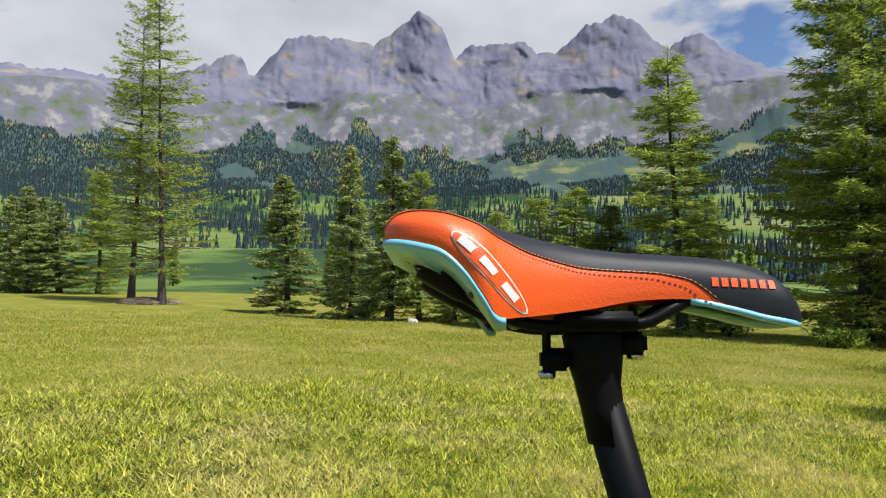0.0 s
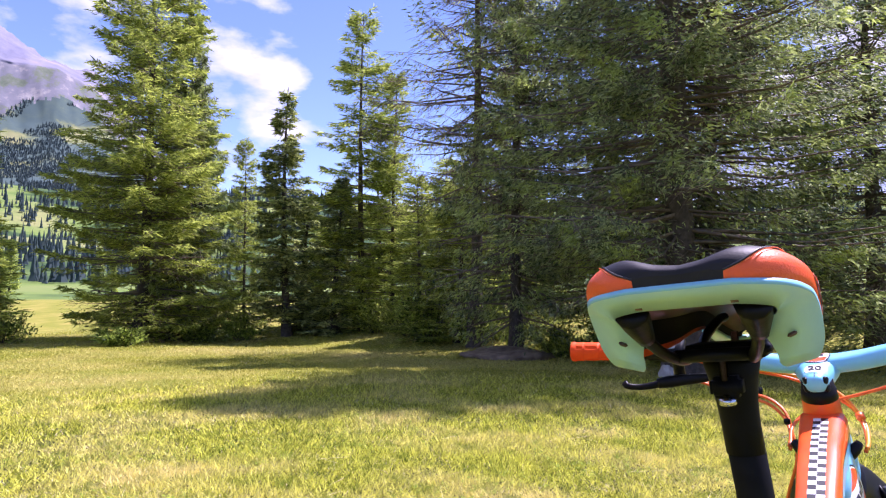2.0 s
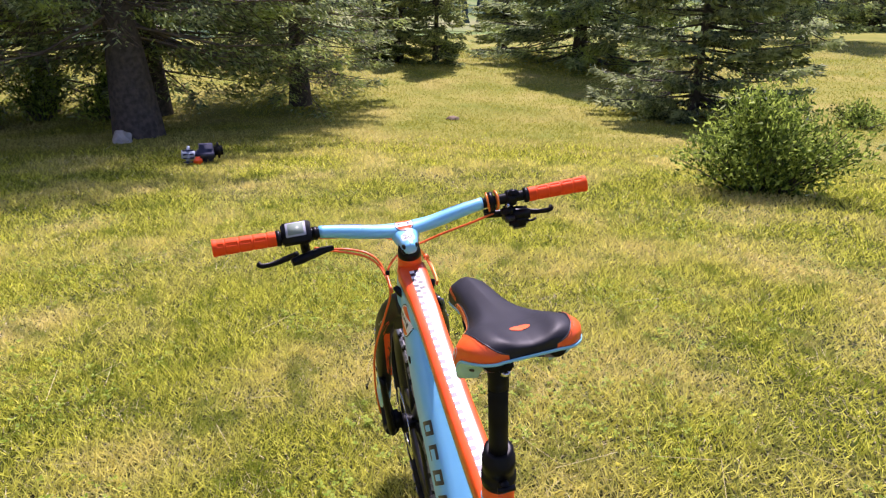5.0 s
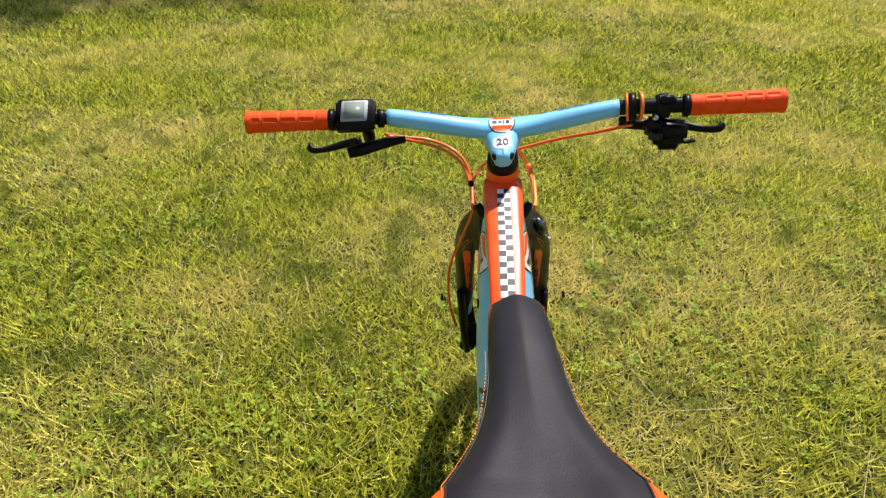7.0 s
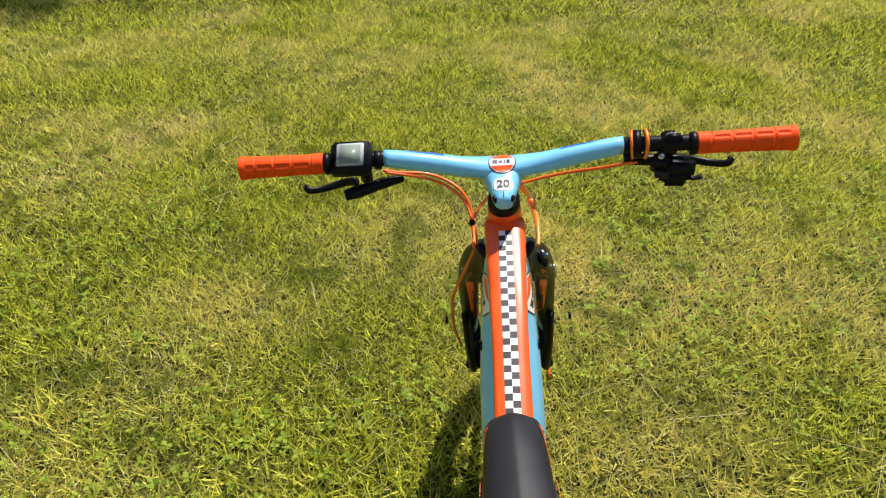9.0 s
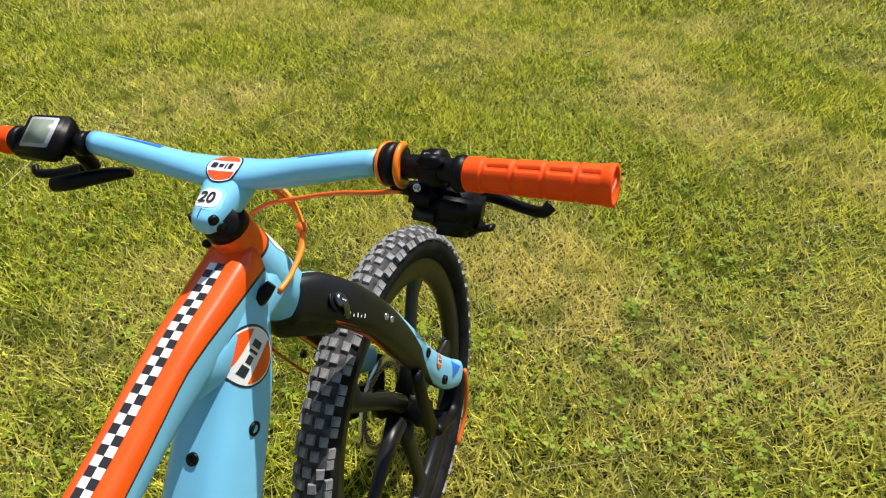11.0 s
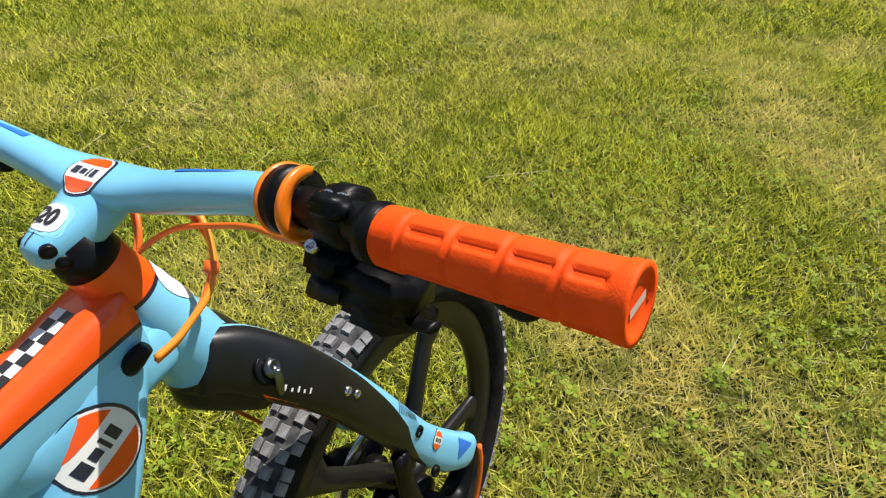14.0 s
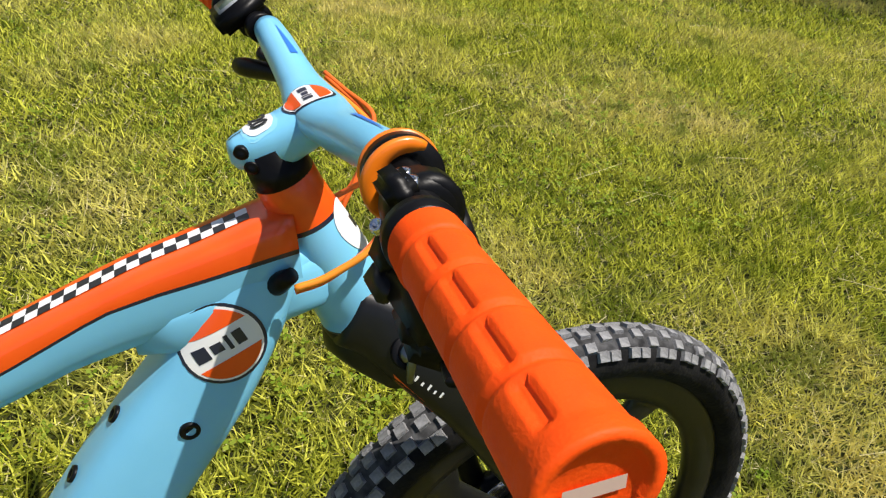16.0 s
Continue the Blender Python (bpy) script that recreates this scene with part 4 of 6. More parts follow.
for s in (-1, 1):
    ux, uy = np.array((0.93 * -s, 0, 0.36 * -s)), np.array((-0.36, 0, 0.93))
    roundel((-0.057, 0.05 * s, -0.158), ux, uy, 0.034, (0, -s, 0), frame_bvh, down_tube, [(-0.70, -0.36, 0.17), (-0.27, 0.00, 0.12), (0.10, 0.20, 0.19), (0.30, 0.54, 0.18)])
    # dark lettering bars along the down tube
    for k in range(9):
        c = np.array((-0.206, 0.040 * s, -0.319)) + D * 0.046 * k
        way = np.array((0.48, -0.72 * s, -0.37))
        up_side = np.cross(way, D) * s
        tall = (0.017, 0.013, 0.021, 0.018)[k % 4]
        bar = sheet("lettering_bar", patch(c, D, up_side, lambda y: np.linspace(-0.014, 0.014, 5), np.linspace(-0.016, tall, 7)), way, frame_bvh[1:], 0.0007, M_NAVY, down_tube)
        if k % 4 < 3:
            sheet("lettering_gap", patch(c, D, up_side, lambda y: np.linspace(-0.006, 0.014 if k % 2 else 0.006, 4), np.linspace(-0.009, tall * 0.5, 5)), way, frame_bvh[1:], 0.0014, M_BLUE, bar)
    swoosh = sheet("rear_flash", patch((-0.515, 0.05 * s, -0.245), (0.93, 0, 0.30), (-0.30, 0, 0.93), lambda y: np.linspace(-0.050, 0.040 - 2.4 * (0.024 - y), 9), np.linspace(-0.012, 0.024, 7)), (0, -s, 0), frame_bvh[:1], 0.0007, M_ORANGE, frame_top, "orange flash on the tube flank")
    sheet("flash_bar", patch((-0.525, 0.05 * s, -0.240), (0.93, 0, 0.30), (-0.30, 0, 0.93), lambda y: np.linspace(-0.014, 0.014, 4), np.linspace(-0.003, 0.006, 3)), (0, -s, 0), frame_bvh[:1], 0.0012, M_NAVY, swoosh)
    # cable port and bolts
    c = np.array(cling([(-0.009, 0.05 * s, -0.117)], (0, -s, 0), frame_bvh, 0.0)[0])
    piece("cable_port", *pipe([c + (0, -0.006 * s, -0.006), c + (0.004, 0.003 * s, 0.002), c + (0.012, 0.010 * s, 0.010)], [0.0095, 0.0085, 0.006], 14, 6)[:2], M_BLACK, down_tube)
    c = np.array(cling([(-0.0954, 0.05 * s, -0.228)], (0, -s, 0), frame_bvh, 0.0)[0])
    piece("frame_bolt", *lathe(c - (0, 0.002 * s, 0), c + (0, s, 0), [(0, 0.0085), (0.0035, 0.008), (0.0036, 0.005), (0.002, 0.0045), (0.002, 0.0)], 18)[:2], M_BLACK, down_tube)
for x, z in ((-0.1475, -0.2249), (-0.190, -0.276)):
    c = np.array(cling([(x, -0.004, z)], (0.78, 0, -0.62), frame_bvh[1:], 0.0)[0])
    piece("bottle_bolt", *lathe(c + (0.0016, 0, -0.0012), c + (-0.78, 0, 0.62), [(0, 0.0075), (0.0045, 0.007), (0.0046, 0.004), (0.003, 0.0035), (0.003, 0.0)], 18)[:2], M_BLACK, down_tube)

# chequered stripe on the top tube: two columns of squares
rows = 58
stripe_w, stripe_b = [], []
for k in range(rows):
    x0, x1 = -0.018 - 0.00915 * k, -0.018 - 0.00915 * (k + 1)
    for c in (0, 1):
        y0, y1 = (-0.0096, 0) if c == 0 else (0, 0.0096)
        (stripe_w if (k + c) % 2 else stripe_b).append([[(x, y, 0) for y in np.linspace(y0, y1, 3)] for x in (x0, x1)])
for cells, mat in ((stripe_w, M_WHITE), (stripe_b, M_CHECK)):
    for cell in cells:
        piece("check_square", cling([p for row in cell for p in row], (0, 0, -1), frame_bvh[:1], 0.0009), [(0, 1, 4, 3), (1, 2, 5, 4)], mat, frame_top, smooth=False)

# one-piece stem and handlebar
rings = []
sx, sz = squircle(28, 2.6)
for x, t, b, hv in ((-0.0240, -0.014, -0.020, 0.004), (-0.0232, -0.0105, -0.026, 0.0085), (-0.019, -0.0075, -0.031, 0.0125), (-0.010, -0.0036, -0.0335, 0.0165), (0.006, 0.0018, -0.034, 0.0205),
                    (0.020, 0.0070, -0.031, 0.0245), (0.034, 0.0122, -0.022, 0.031), (0.046, 0.0158, -0.014, 0.034), (0.058, 0.0148, -0.008, 0.030), (0.066, 0.010, -0.003, 0.018), (0.069, 0.005, 0.001, 0.006)):
    rings.append(np.stack([np.full(28, x), sx * hv, (t + b) / 2 + sz * (t - b) / 2], 1))
sv, sf, _ = loft(rings)
vs_ = np.linspace(-0.174, 0.174, 41)
av = np.abs(vs_)
bw = np.interp(av, [0, 0.03, 0.06, 0.10, 0.14, 0.174], [0.0020, 0.0030, 0.0065, 0.0145, 0.0225, 0.0280])
brx = np.interp(av, [0, 0.03, 0.055, 0.09, 0.14, 0.174], [0.0235, 0.0215, 0.0175, 0.0158, 0.0150, 0.0135])
brz = np.interp(av, [0, 0.03, 0.06, 0.10, 0.174], [0.0145, 0.0148, 0.0150, 0.0150, 0.0130])
bx = np.interp(av, [0, 0.174], [0.0465, 0.0455])
k = np.arange(24) * 2 * np.pi / 24
bv, bf, _ = loft([np.stack([x + rx * np.cos(k), np.full(24, y), z + rz * np.sin(k)], 1) for x, y, z, rx, rz in zip(bx, vs_, bw, brx, brz)])
handlebar = piece("handlebar", *joined((sv, sf), (bv, bf)), M_BLUE, label="pale blue one-piece stem and handlebar")
bar_bvh = [BVHTree.FromPolygons([q.co - BASE for q in handlebar.data.vertices], [tuple(p.vertices) for p in handlebar.data.polygons])]
T1, T2 = np.array((0, -1.0, 0)), np.array((0.944, 0, 0.33))
roundel((0.0325, 0, 0.03), T1, T2, 0.0205, (0.33, 0, -0.944), bar_bvh, handlebar, [(-0.70, -0.36, 0.17), (-0.27, 0.00, 0.12), (0.10, 0.20, 0.19), (0.30, 0.54, 0.18)])


def plate(r, w2, h2):
    def cols(y):
        q = max(abs(y) - (h2 - r), 0)
        return np.linspace(-1, 1, 9) * (w2 - r + math.sqrt(max(r * r - q * q, 0)))
    return patch((-0.009, 0, 0.026), T1, T2, cols, np.linspace(-h2, h2, 11))


sheet("plate_edge", plate(0.007, 0.0160, 0.0140), (0.33, 0, -0.944), bar_bvh, 0.0004, M_PANEL, handlebar)
sheet("stem_slot", [[(x, y, 0.05) for y in (-0.0006, 0.0006)] for x in np.linspace(-0.0222, -0.0125, 6)], (0, 0, -1), bar_bvh, 0.0006, M_CHECK, handlebar)
number_plate = sheet("number_plate", plate(0.0085, 0.0136, 0.0116), (0.33, 0, -0.944), bar_bvh, 0.0009, M_WHITE, handlebar, "white number plate on the stem")
cur = bpy.data.curves.new("digits", 'FONT')
cur.body, cur.size, cur.align_x, cur.align_y, cur.extrude, cur.offset = "20", 0.0185, 'CENTER', 'CENTER', 0.0003, 0.0003
tmp = bpy.data.objects.new("digits", cur)
digits = bpy.data.meshes.new_from_object(tmp)
bpy.data.objects.remove(tmp)
digits.materials.append(M_CHECK)
hit = cling([(-0.009, 0, 0.026)], (0.33, 0, -0.944), bar_bvh, 0.0015)[0]
turn = Matrix((Vector(T1), Vector((0.944, 0, 0.33)), Vector(T1).cross(Vector((0.944, 0, 0.33))))).transposed().to_4x4()
digits.transform(Matrix.Translation(Vector(hit) + BASE) @ turn)
child("digits", digits, number_plate, "black number twenty")
for s in (-1, 1):
    sheet("bar_decal", [[(0.0475 + q * 0.006 * (1 - (y - 0.075) / 0.075), s * y, 0.05) for q in np.linspace(-0.2, 1, 5)] for y in np.linspace(0.085, 0.148, 9)], (0, 0, -1), bar_bvh, 0.0007, M_DECAL, handlebar)
    for z, x in ((-0.0150, -0.0150), (-0.0265, -0.0095)):
        c = np.array(cling([(x, 0.05 * s, z)], (0, -s, 0), bar_bvh, 0.0)[0])
        piece("stem_bolt", *lathe(c - (0, 0.003 * s, 0), c + (-0.5, s, -0.25), [(0, 0.0058), (0.0036, 0.0056), (0.0042, 0.0045), (0.0043, 0)], 18)[:2], M_BLACK, handlebar)
    piece("bar_end", *pipe([(0.0455, 0.168 * s, 0.0277), (0.034, 0.22 * s, 0.0335), (0.018, 0.30 * s, 0.040)], 0.0112, 18, 10)[:2], M_BLACK, handlebar, "black bar end")
    # grip with ring grooves and long slots
    g0, g1 = (0.258, 0.380) if s > 0 else (0.269, 0.3965)
    a0, a1 = np.array((0.0215, g0 * s, 0.0375)), np.array((0.0095, g1 * s, 0.0440))
    ax = (a1 - a0) / np.linalg.norm(a1 - a0)
    u = np.cross(ax, (0, 0, 1.0))
    u /= np.linalg.norm(u)
    w = np.cross(ax, u)
    L, n = float(np.linalg.norm(a1 - a0)), 80
    rings = []
    for q in np.concatenate([[0, 0.0008], np.linspace(0.002, 0.018, 15), np.linspace(0.0195, L - 0.008, 74), [L - 0.006, L - 0.0015, L, L, L - 0.002, L - 0.002]]):
        base = 0.0165
        if q < 0.0015:
            base = 0.0148
        elif q < 0.0185:
            base = 0.0172 + 0.0006 * math.sin(q * 2 * math.pi / 0.0023)
        else:
            cell = (q - 0.0185) % 0.0265
            base = 0.0152 if cell < 0.0022 else 0.0166
        rad = np.full(n, base)
        if 0.0185 < q < L - 0.01:
            cell = (q - 0.0185) % 0.0265
            if 0.0048 < cell < 0.0242:
                rad[[5, 6, 7, 8, 25, 26, 27, 28, 45, 46, 47, 48, 65, 66, 67, 68]] -= 0.0020
        if q > L - 0.008:
            rad = np.full(n, 0.0174)
        rings.append((q, rad))
    rings = [(q, r * np.interp(q, [0, L], [0.87, 1.0])) for q, r in rings]
    rings[-3] = (L, np.full(n, 0.0135))
    rings[-2] = (L - 0.002, np.full(n, 0.0130))
    rings[-1] = (L - 0.002, np.full(n, 0.006))
    kk = np.arange(n) * 2 * np.pi / n
    gv_, gf_, _ = loft([a0 + ax * q + r[:, None] * (np.cos(kk)[:, None] * u + np.sin(kk)[:, None] * w) for q, r in rings])
    grip = piece("grip", gv_, gf_, M_GUM, label="orange rubber handlebar grip with grooves")
    bz = np.array((0, 0, 1.0)) - ax * ax[2]
    bz /= np.linalg.norm(bz)
    by = np.cross(ax, bz)
    end = a1 - ax * 0.0012
    piece("end_bar", [end + by * p + bz * q for p, q in ((-0.008, -0.0022), (0.008, -0.0022), (0.008, 0.0022), (-0.008, 0.0022))], [(0, 1, 2, 3), (3, 2, 1, 0)][:1], M_MARK, grip, smooth=False)
    v, f, at = lathe(a0 - ax * 0.008, a0 + ax * 0.002, [(0, 0.0125), (0.0005, 0.0160), (0.007, 0.0165), (0.0085, 0.0150), (0.0095, 0.0150)], 26)
    piece("grip_collar", v, f, M_BLACK, grip)

# brake levers
for s in (-1, 1):
    v1, dz, back = (0.208, -0.024, 0.030) if s > 0 else (0.236, -0.014, 0.0)
    body = piece("brake_lever", *joined(lathe((0.043 - 0.15 * (v1 - 0.18), s * (v1 - 0.011), 0.0320), (0.041 - 0.15 * (v1 - 0.18), s * (v1 + 0.009), 0.0335), [(0, 0.013), (0.0015, 0.0172), (0.019, 0.0172), (0.021, 0.013)], 22)[:2],
                                         pipe([(0.056, s * (v1 - 0.056), 0.010 + dz), (0.056 - 0.3 * back, s * (v1 - 0.030), 0.010 + dz), (0.054 - 0.9 * back, s * (v1 + 0.010), 0.008 + dz), (0.054 - 1.1 * back, s * (v1 + 0.030), 0.006 + dz)], [0.0055, 0.0085, 0.0100, 0.0085], 14, 16)[:2],
                                         pipe([(0.056, s * v1, 0.012 + dz), (0.046, s * v1, 0.026)], 0.0095, 10)[:2], block((0.030 - 0.15 * (v1 - 0.18), s * (v1 + 0.002), 0.047), (0.014, 0.024, 0.012), (0, -20, 0), 0.3)), M_BLACK, label="black hydraulic brake lever")
    piece("blade", *pipe([(0.058, s * (v1 + 0.018), 0.008 + dz), (0.070, s * (v1 + 0.040), 0.000 + dz), (0.062, s * (v1 + 0.070), -0.004 + dz), (0.052, s * (v1 + 0.092), -0.001 + dz), (0.057, s * (v1 + 0.100), 0.004 + dz)], [0.0055, 0.0048, 0.0040, 0.0040, 0.0045], 10, 24, flat=1.4)[:2], M_BLACK, body)
    for y in (-0.004, 0.005):
        piece("lever_bolt", *lathe((0.036 - 0.15 * (v1 - 0.18), s * (v1 + y), 0.044), (0.035 - 0.15 * (v1 - 0.18), s * (v1 + y), 0.056), [(0, 0.0035), (0.007, 0.0035), (0.0072, 0.002), (0.005, 0.0018), (0.005, 0)], 12)[:2], M_STEEL, body)

# display on the left of the bar
tilt = Euler((0, radians(-32), 0)).to_matrix().to_4x4()
dm = Matrix.Translation((0.025, 0.219, 0.041)) @ tilt


def moved(vf, m):
    return [tuple(m @ Vector(q)) for q in vf[0]], vf[1]


display = piece("display", *joined(moved(block((0, 0, 0), (0.052, 0.060, 0.019), bevel=0.22), dm), moved(block((0.004, 0, -0.016), (0.030, 0.030, 0.016), bevel=0.2), dm)), M_BLACK, label="black handlebar display with grey screen")
piece("bezel", *moved(block((0.002, 0, 0.0092), (0.0370, 0.0400, 0.004), bevel=0.3), dm), M_RIMGREY, display)
piece("screen", *moved(block((0.002, 0, 0.0105), (0.0300, 0.0310, 0.003), bevel=0.2), dm), M_LCD, display, "grey green liquid crystal screen")
piece("display_clamp", *lathe((0.0405, 0.178, 0.0285), (0.036, 0.20, 0.031), [(0, 0.012), (0.001, 0.0140), (0.010, 0.0140), (0.011, 0.012)], 20)[:2], M_BLACK, display)

# control ring and shifter on the right of the bar
ring = piece("control_ring", *joined(lathe((0.0422, -0.1840, 0.0296), (0.0385, -0.2065, 0.0322), [(0, 0.012), (0.0005, 0.0208), (0.0022, 0.0214), (0.0040, 0.0208), (0.0041, 0.012)], 34)[:2]), M_RING, label="bright orange twist ring beside a black band")
piece("band", *lathe((0.0415, -0.1880, 0.0301), (0.038, -0.2105, 0.0326), [(0, 0.012), (0.0002, 0.0203), (0.0112, 0.0203), (0.0115, 0.012)], 34)[:2], M_BLACK, ring)
# thumb paddle: a thin upright crescent round the bar, open to the front
ctr, out_way = np.array((0.0395, -0.1995, 0.0313)), np.array((-0.155, -0.98, 0.11))
rings = []
for k in range(30):
    u = k / 29
    q = radians(58 + 214 * u)
    way_out = np.array((math.cos(q), 0, math.sin(q)))
    deep = float(np.interp(u, [0, 0.10, 0.5, 0.85, 1], [0.0030, 0.0062, 0.0088, 0.0076, 0.0035]))
    rr = float(np.interp(u, [0, 0.1, 0.5, 1], [0.0200, 0.0210, 0.0222, 0.0204]))
    rings.append(np.array([ctr + out_way * (0.0015 + a_) + way_out * (rr + b_) for a_, b_ in ((0, -deep), (0, 0.0), (0.0012, 0.0010), (0.0036, 0.0010), (0.0048, -0.0004), (0.0048, -deep))]))
piece("outer_ring", *loft(rings)[:2], M_RING, ring)
piece("ring_spur", *joined(block((0.044, -0.1930, 0.0075), (0.018, 0.014, 0.010), (0, 20, 0)), lathe((0.046, -0.188, 0.008), (0.058, -0.172, 0.006), [(0, 0.0055), (0.010, 0.0050), (0.012, 0.003)], 12)[:2]), M_BLACK, ring)
shifter = piece("shifter", *block((0.040, -0.247, -0.008), (0.044, 0.056, 0.034), (8, 18, 6), 0.22), M_BLACK, label="black gear shifter under the bar")
piece("lower_case", *block((0.036, -0.250, -0.024), (0.042, 0.042, 0.026), (-6, 30, -14), 0.3), M_BLACK, shifter)
piece("bracket", *block((0.028, -0.224, 0.006), (0.026, 0.026, 0.024), (12, 20, 10), 0.25), M_BLACK, shifter)
piece("release_lever", *block((0.046, -0.256, -0.034), (0.032, 0.028, 0.013), (0, 14, -24), 0.3), M_BLACK, shifter)
piece("bar_clamp", *lathe((0.0365, -0.2300, 0.0345), (0.0340, -0.246, 0.0358), [(0, 0.012), (0.001, 0.0156), (0.014, 0.0156), (0.015, 0.012)], 22)[:2], M_BLACK, shifter)
piece("thumb_paddle", *pipe([(0.036, -0.262, -0.022), (0.030, -0.276, -0.024), (0.027, -0.288, -0.020)], [0.006, 0.005, 0.0055], 10, 10, flat=0.5)[:2], M_BLACK, shifter)
piece("cover_plate", *block((0.016, -0.226, -0.006), (0.008, 0.020, 0.012), (10, 35, 8), 0.2), M_CARBON, shifter)
piece("adjuster", *lathe((0.022, -0.222, 0.016), (0.014, -0.2245, 0.026), [(0, 0.0038), (0.010, 0.0038), (0.0105, 0.0026), (0.007, 0.0024), (0.007, 0)], 12)[:2], M_STEEL, shifter)

# cables
for pts, mat, r in (
        ([(0.098, 0.190, -0.022), (0.110, 0.165, -0.034), (0.125, 0.122, -0.048), (0.108, 0.083, -0.058), (0.090, 0.059, -0.078), (0.067, 0.050, -0.110), (0.057, 0.048, -0.145), (0.064, 0.068, -0.20), (0.100, 0.100, -0.30), (0.170, 0.110, -0.44), (0.24, 0.105, -0.56)], M_CABLE, 0.0026),
        ([(0.098, 0.186, -0.026), (0.122, 0.125, -0.054), (0.104, 0.084, -0.066), (0.086, 0.061, -0.085), (0.060, 0.052, -0.104), (0.030, 0.050, -0.110), (0.004, 0.049, -0.113)], M_CABLE, 0.0026),
        ([(0.050, 0.178, 0.020), (0.068, 0.110, 0.000), (0.092, 0.030, -0.022), (0.098, -0.020, -0.050), (0.072, -0.048, -0.088), (0.030, -0.052, -0.108), (0.002, -0.050, -0.114)], M_CABLE2, 0.0030),
        ([(0.050, 0.176, 0.014), (0.074, 0.100, -0.006), (0.098, 0.030, -0.030), (0.092, -0.030, -0.066), (0.066, -0.047, -0.092), (0.028, -0.050, -0.112), (0.002, -0.048, -0.118)], M_CABLE, 0.0026),
        ([(0.038, -0.196, 0.004), (0.060, -0.150, -0.016), (0.082, -0.100, -0.034), (0.092, -0.050, -0.050), (0.088, 0.010, -0.066), (0.062, 0.046, -0.092), (0.004, 0.048, -0.118)], M_CABLE, 0.0026)):
    piece("cable", *pipe(pts, r, 10, 48)[:2], mat, label="orange control cable")
piece("cable_tie", *lathe((0.024, 0.050, -0.078), (0.028, 0.050, -0.086), [(0, 0.003), (0.0005, 0.0048), (0.006, 0.0048), (0.0065, 0.003)], 14)[:2], M_BLACK)
piece("cable_joint", *lathe((0.080, -0.043, -0.078), (0.066, -0.048, -0.090), [(0, 0.004), (0.001, 0.0062), (0.010, 0.0062), (0.011, 0.004)], 14)[:2], M_CABLE)

# fork with linkage legs
sx, sz = squircle(28, 2.8)
rings = []
for y in np.linspace(-0.082, 0.082, 19):
    q = abs(y) / 0.082
    c = np.array((0.067 + 0.028 * q ** 2, y, -0.206 - 0.020 * q ** 2))
    rings.append(np.stack([c[0] - 0.004 + sx * (0.036 - 0.010 * q), np.full(28, 0.62 * y), c[2] + 0.004 + sz * (0.030 - 0.008 * q)], 1))
fork = piece("fork", *joined(loft(rings)[:2], lathe((0.061, 0, -0.178), (0.068, 0, -0.2), [(0, 0.0345), (0.004, 0.036), (0.03, 0.038)], 30)[:2]), M_CARBON, label="black carbon linkage fork with pale blue legs")
leg_trees = []
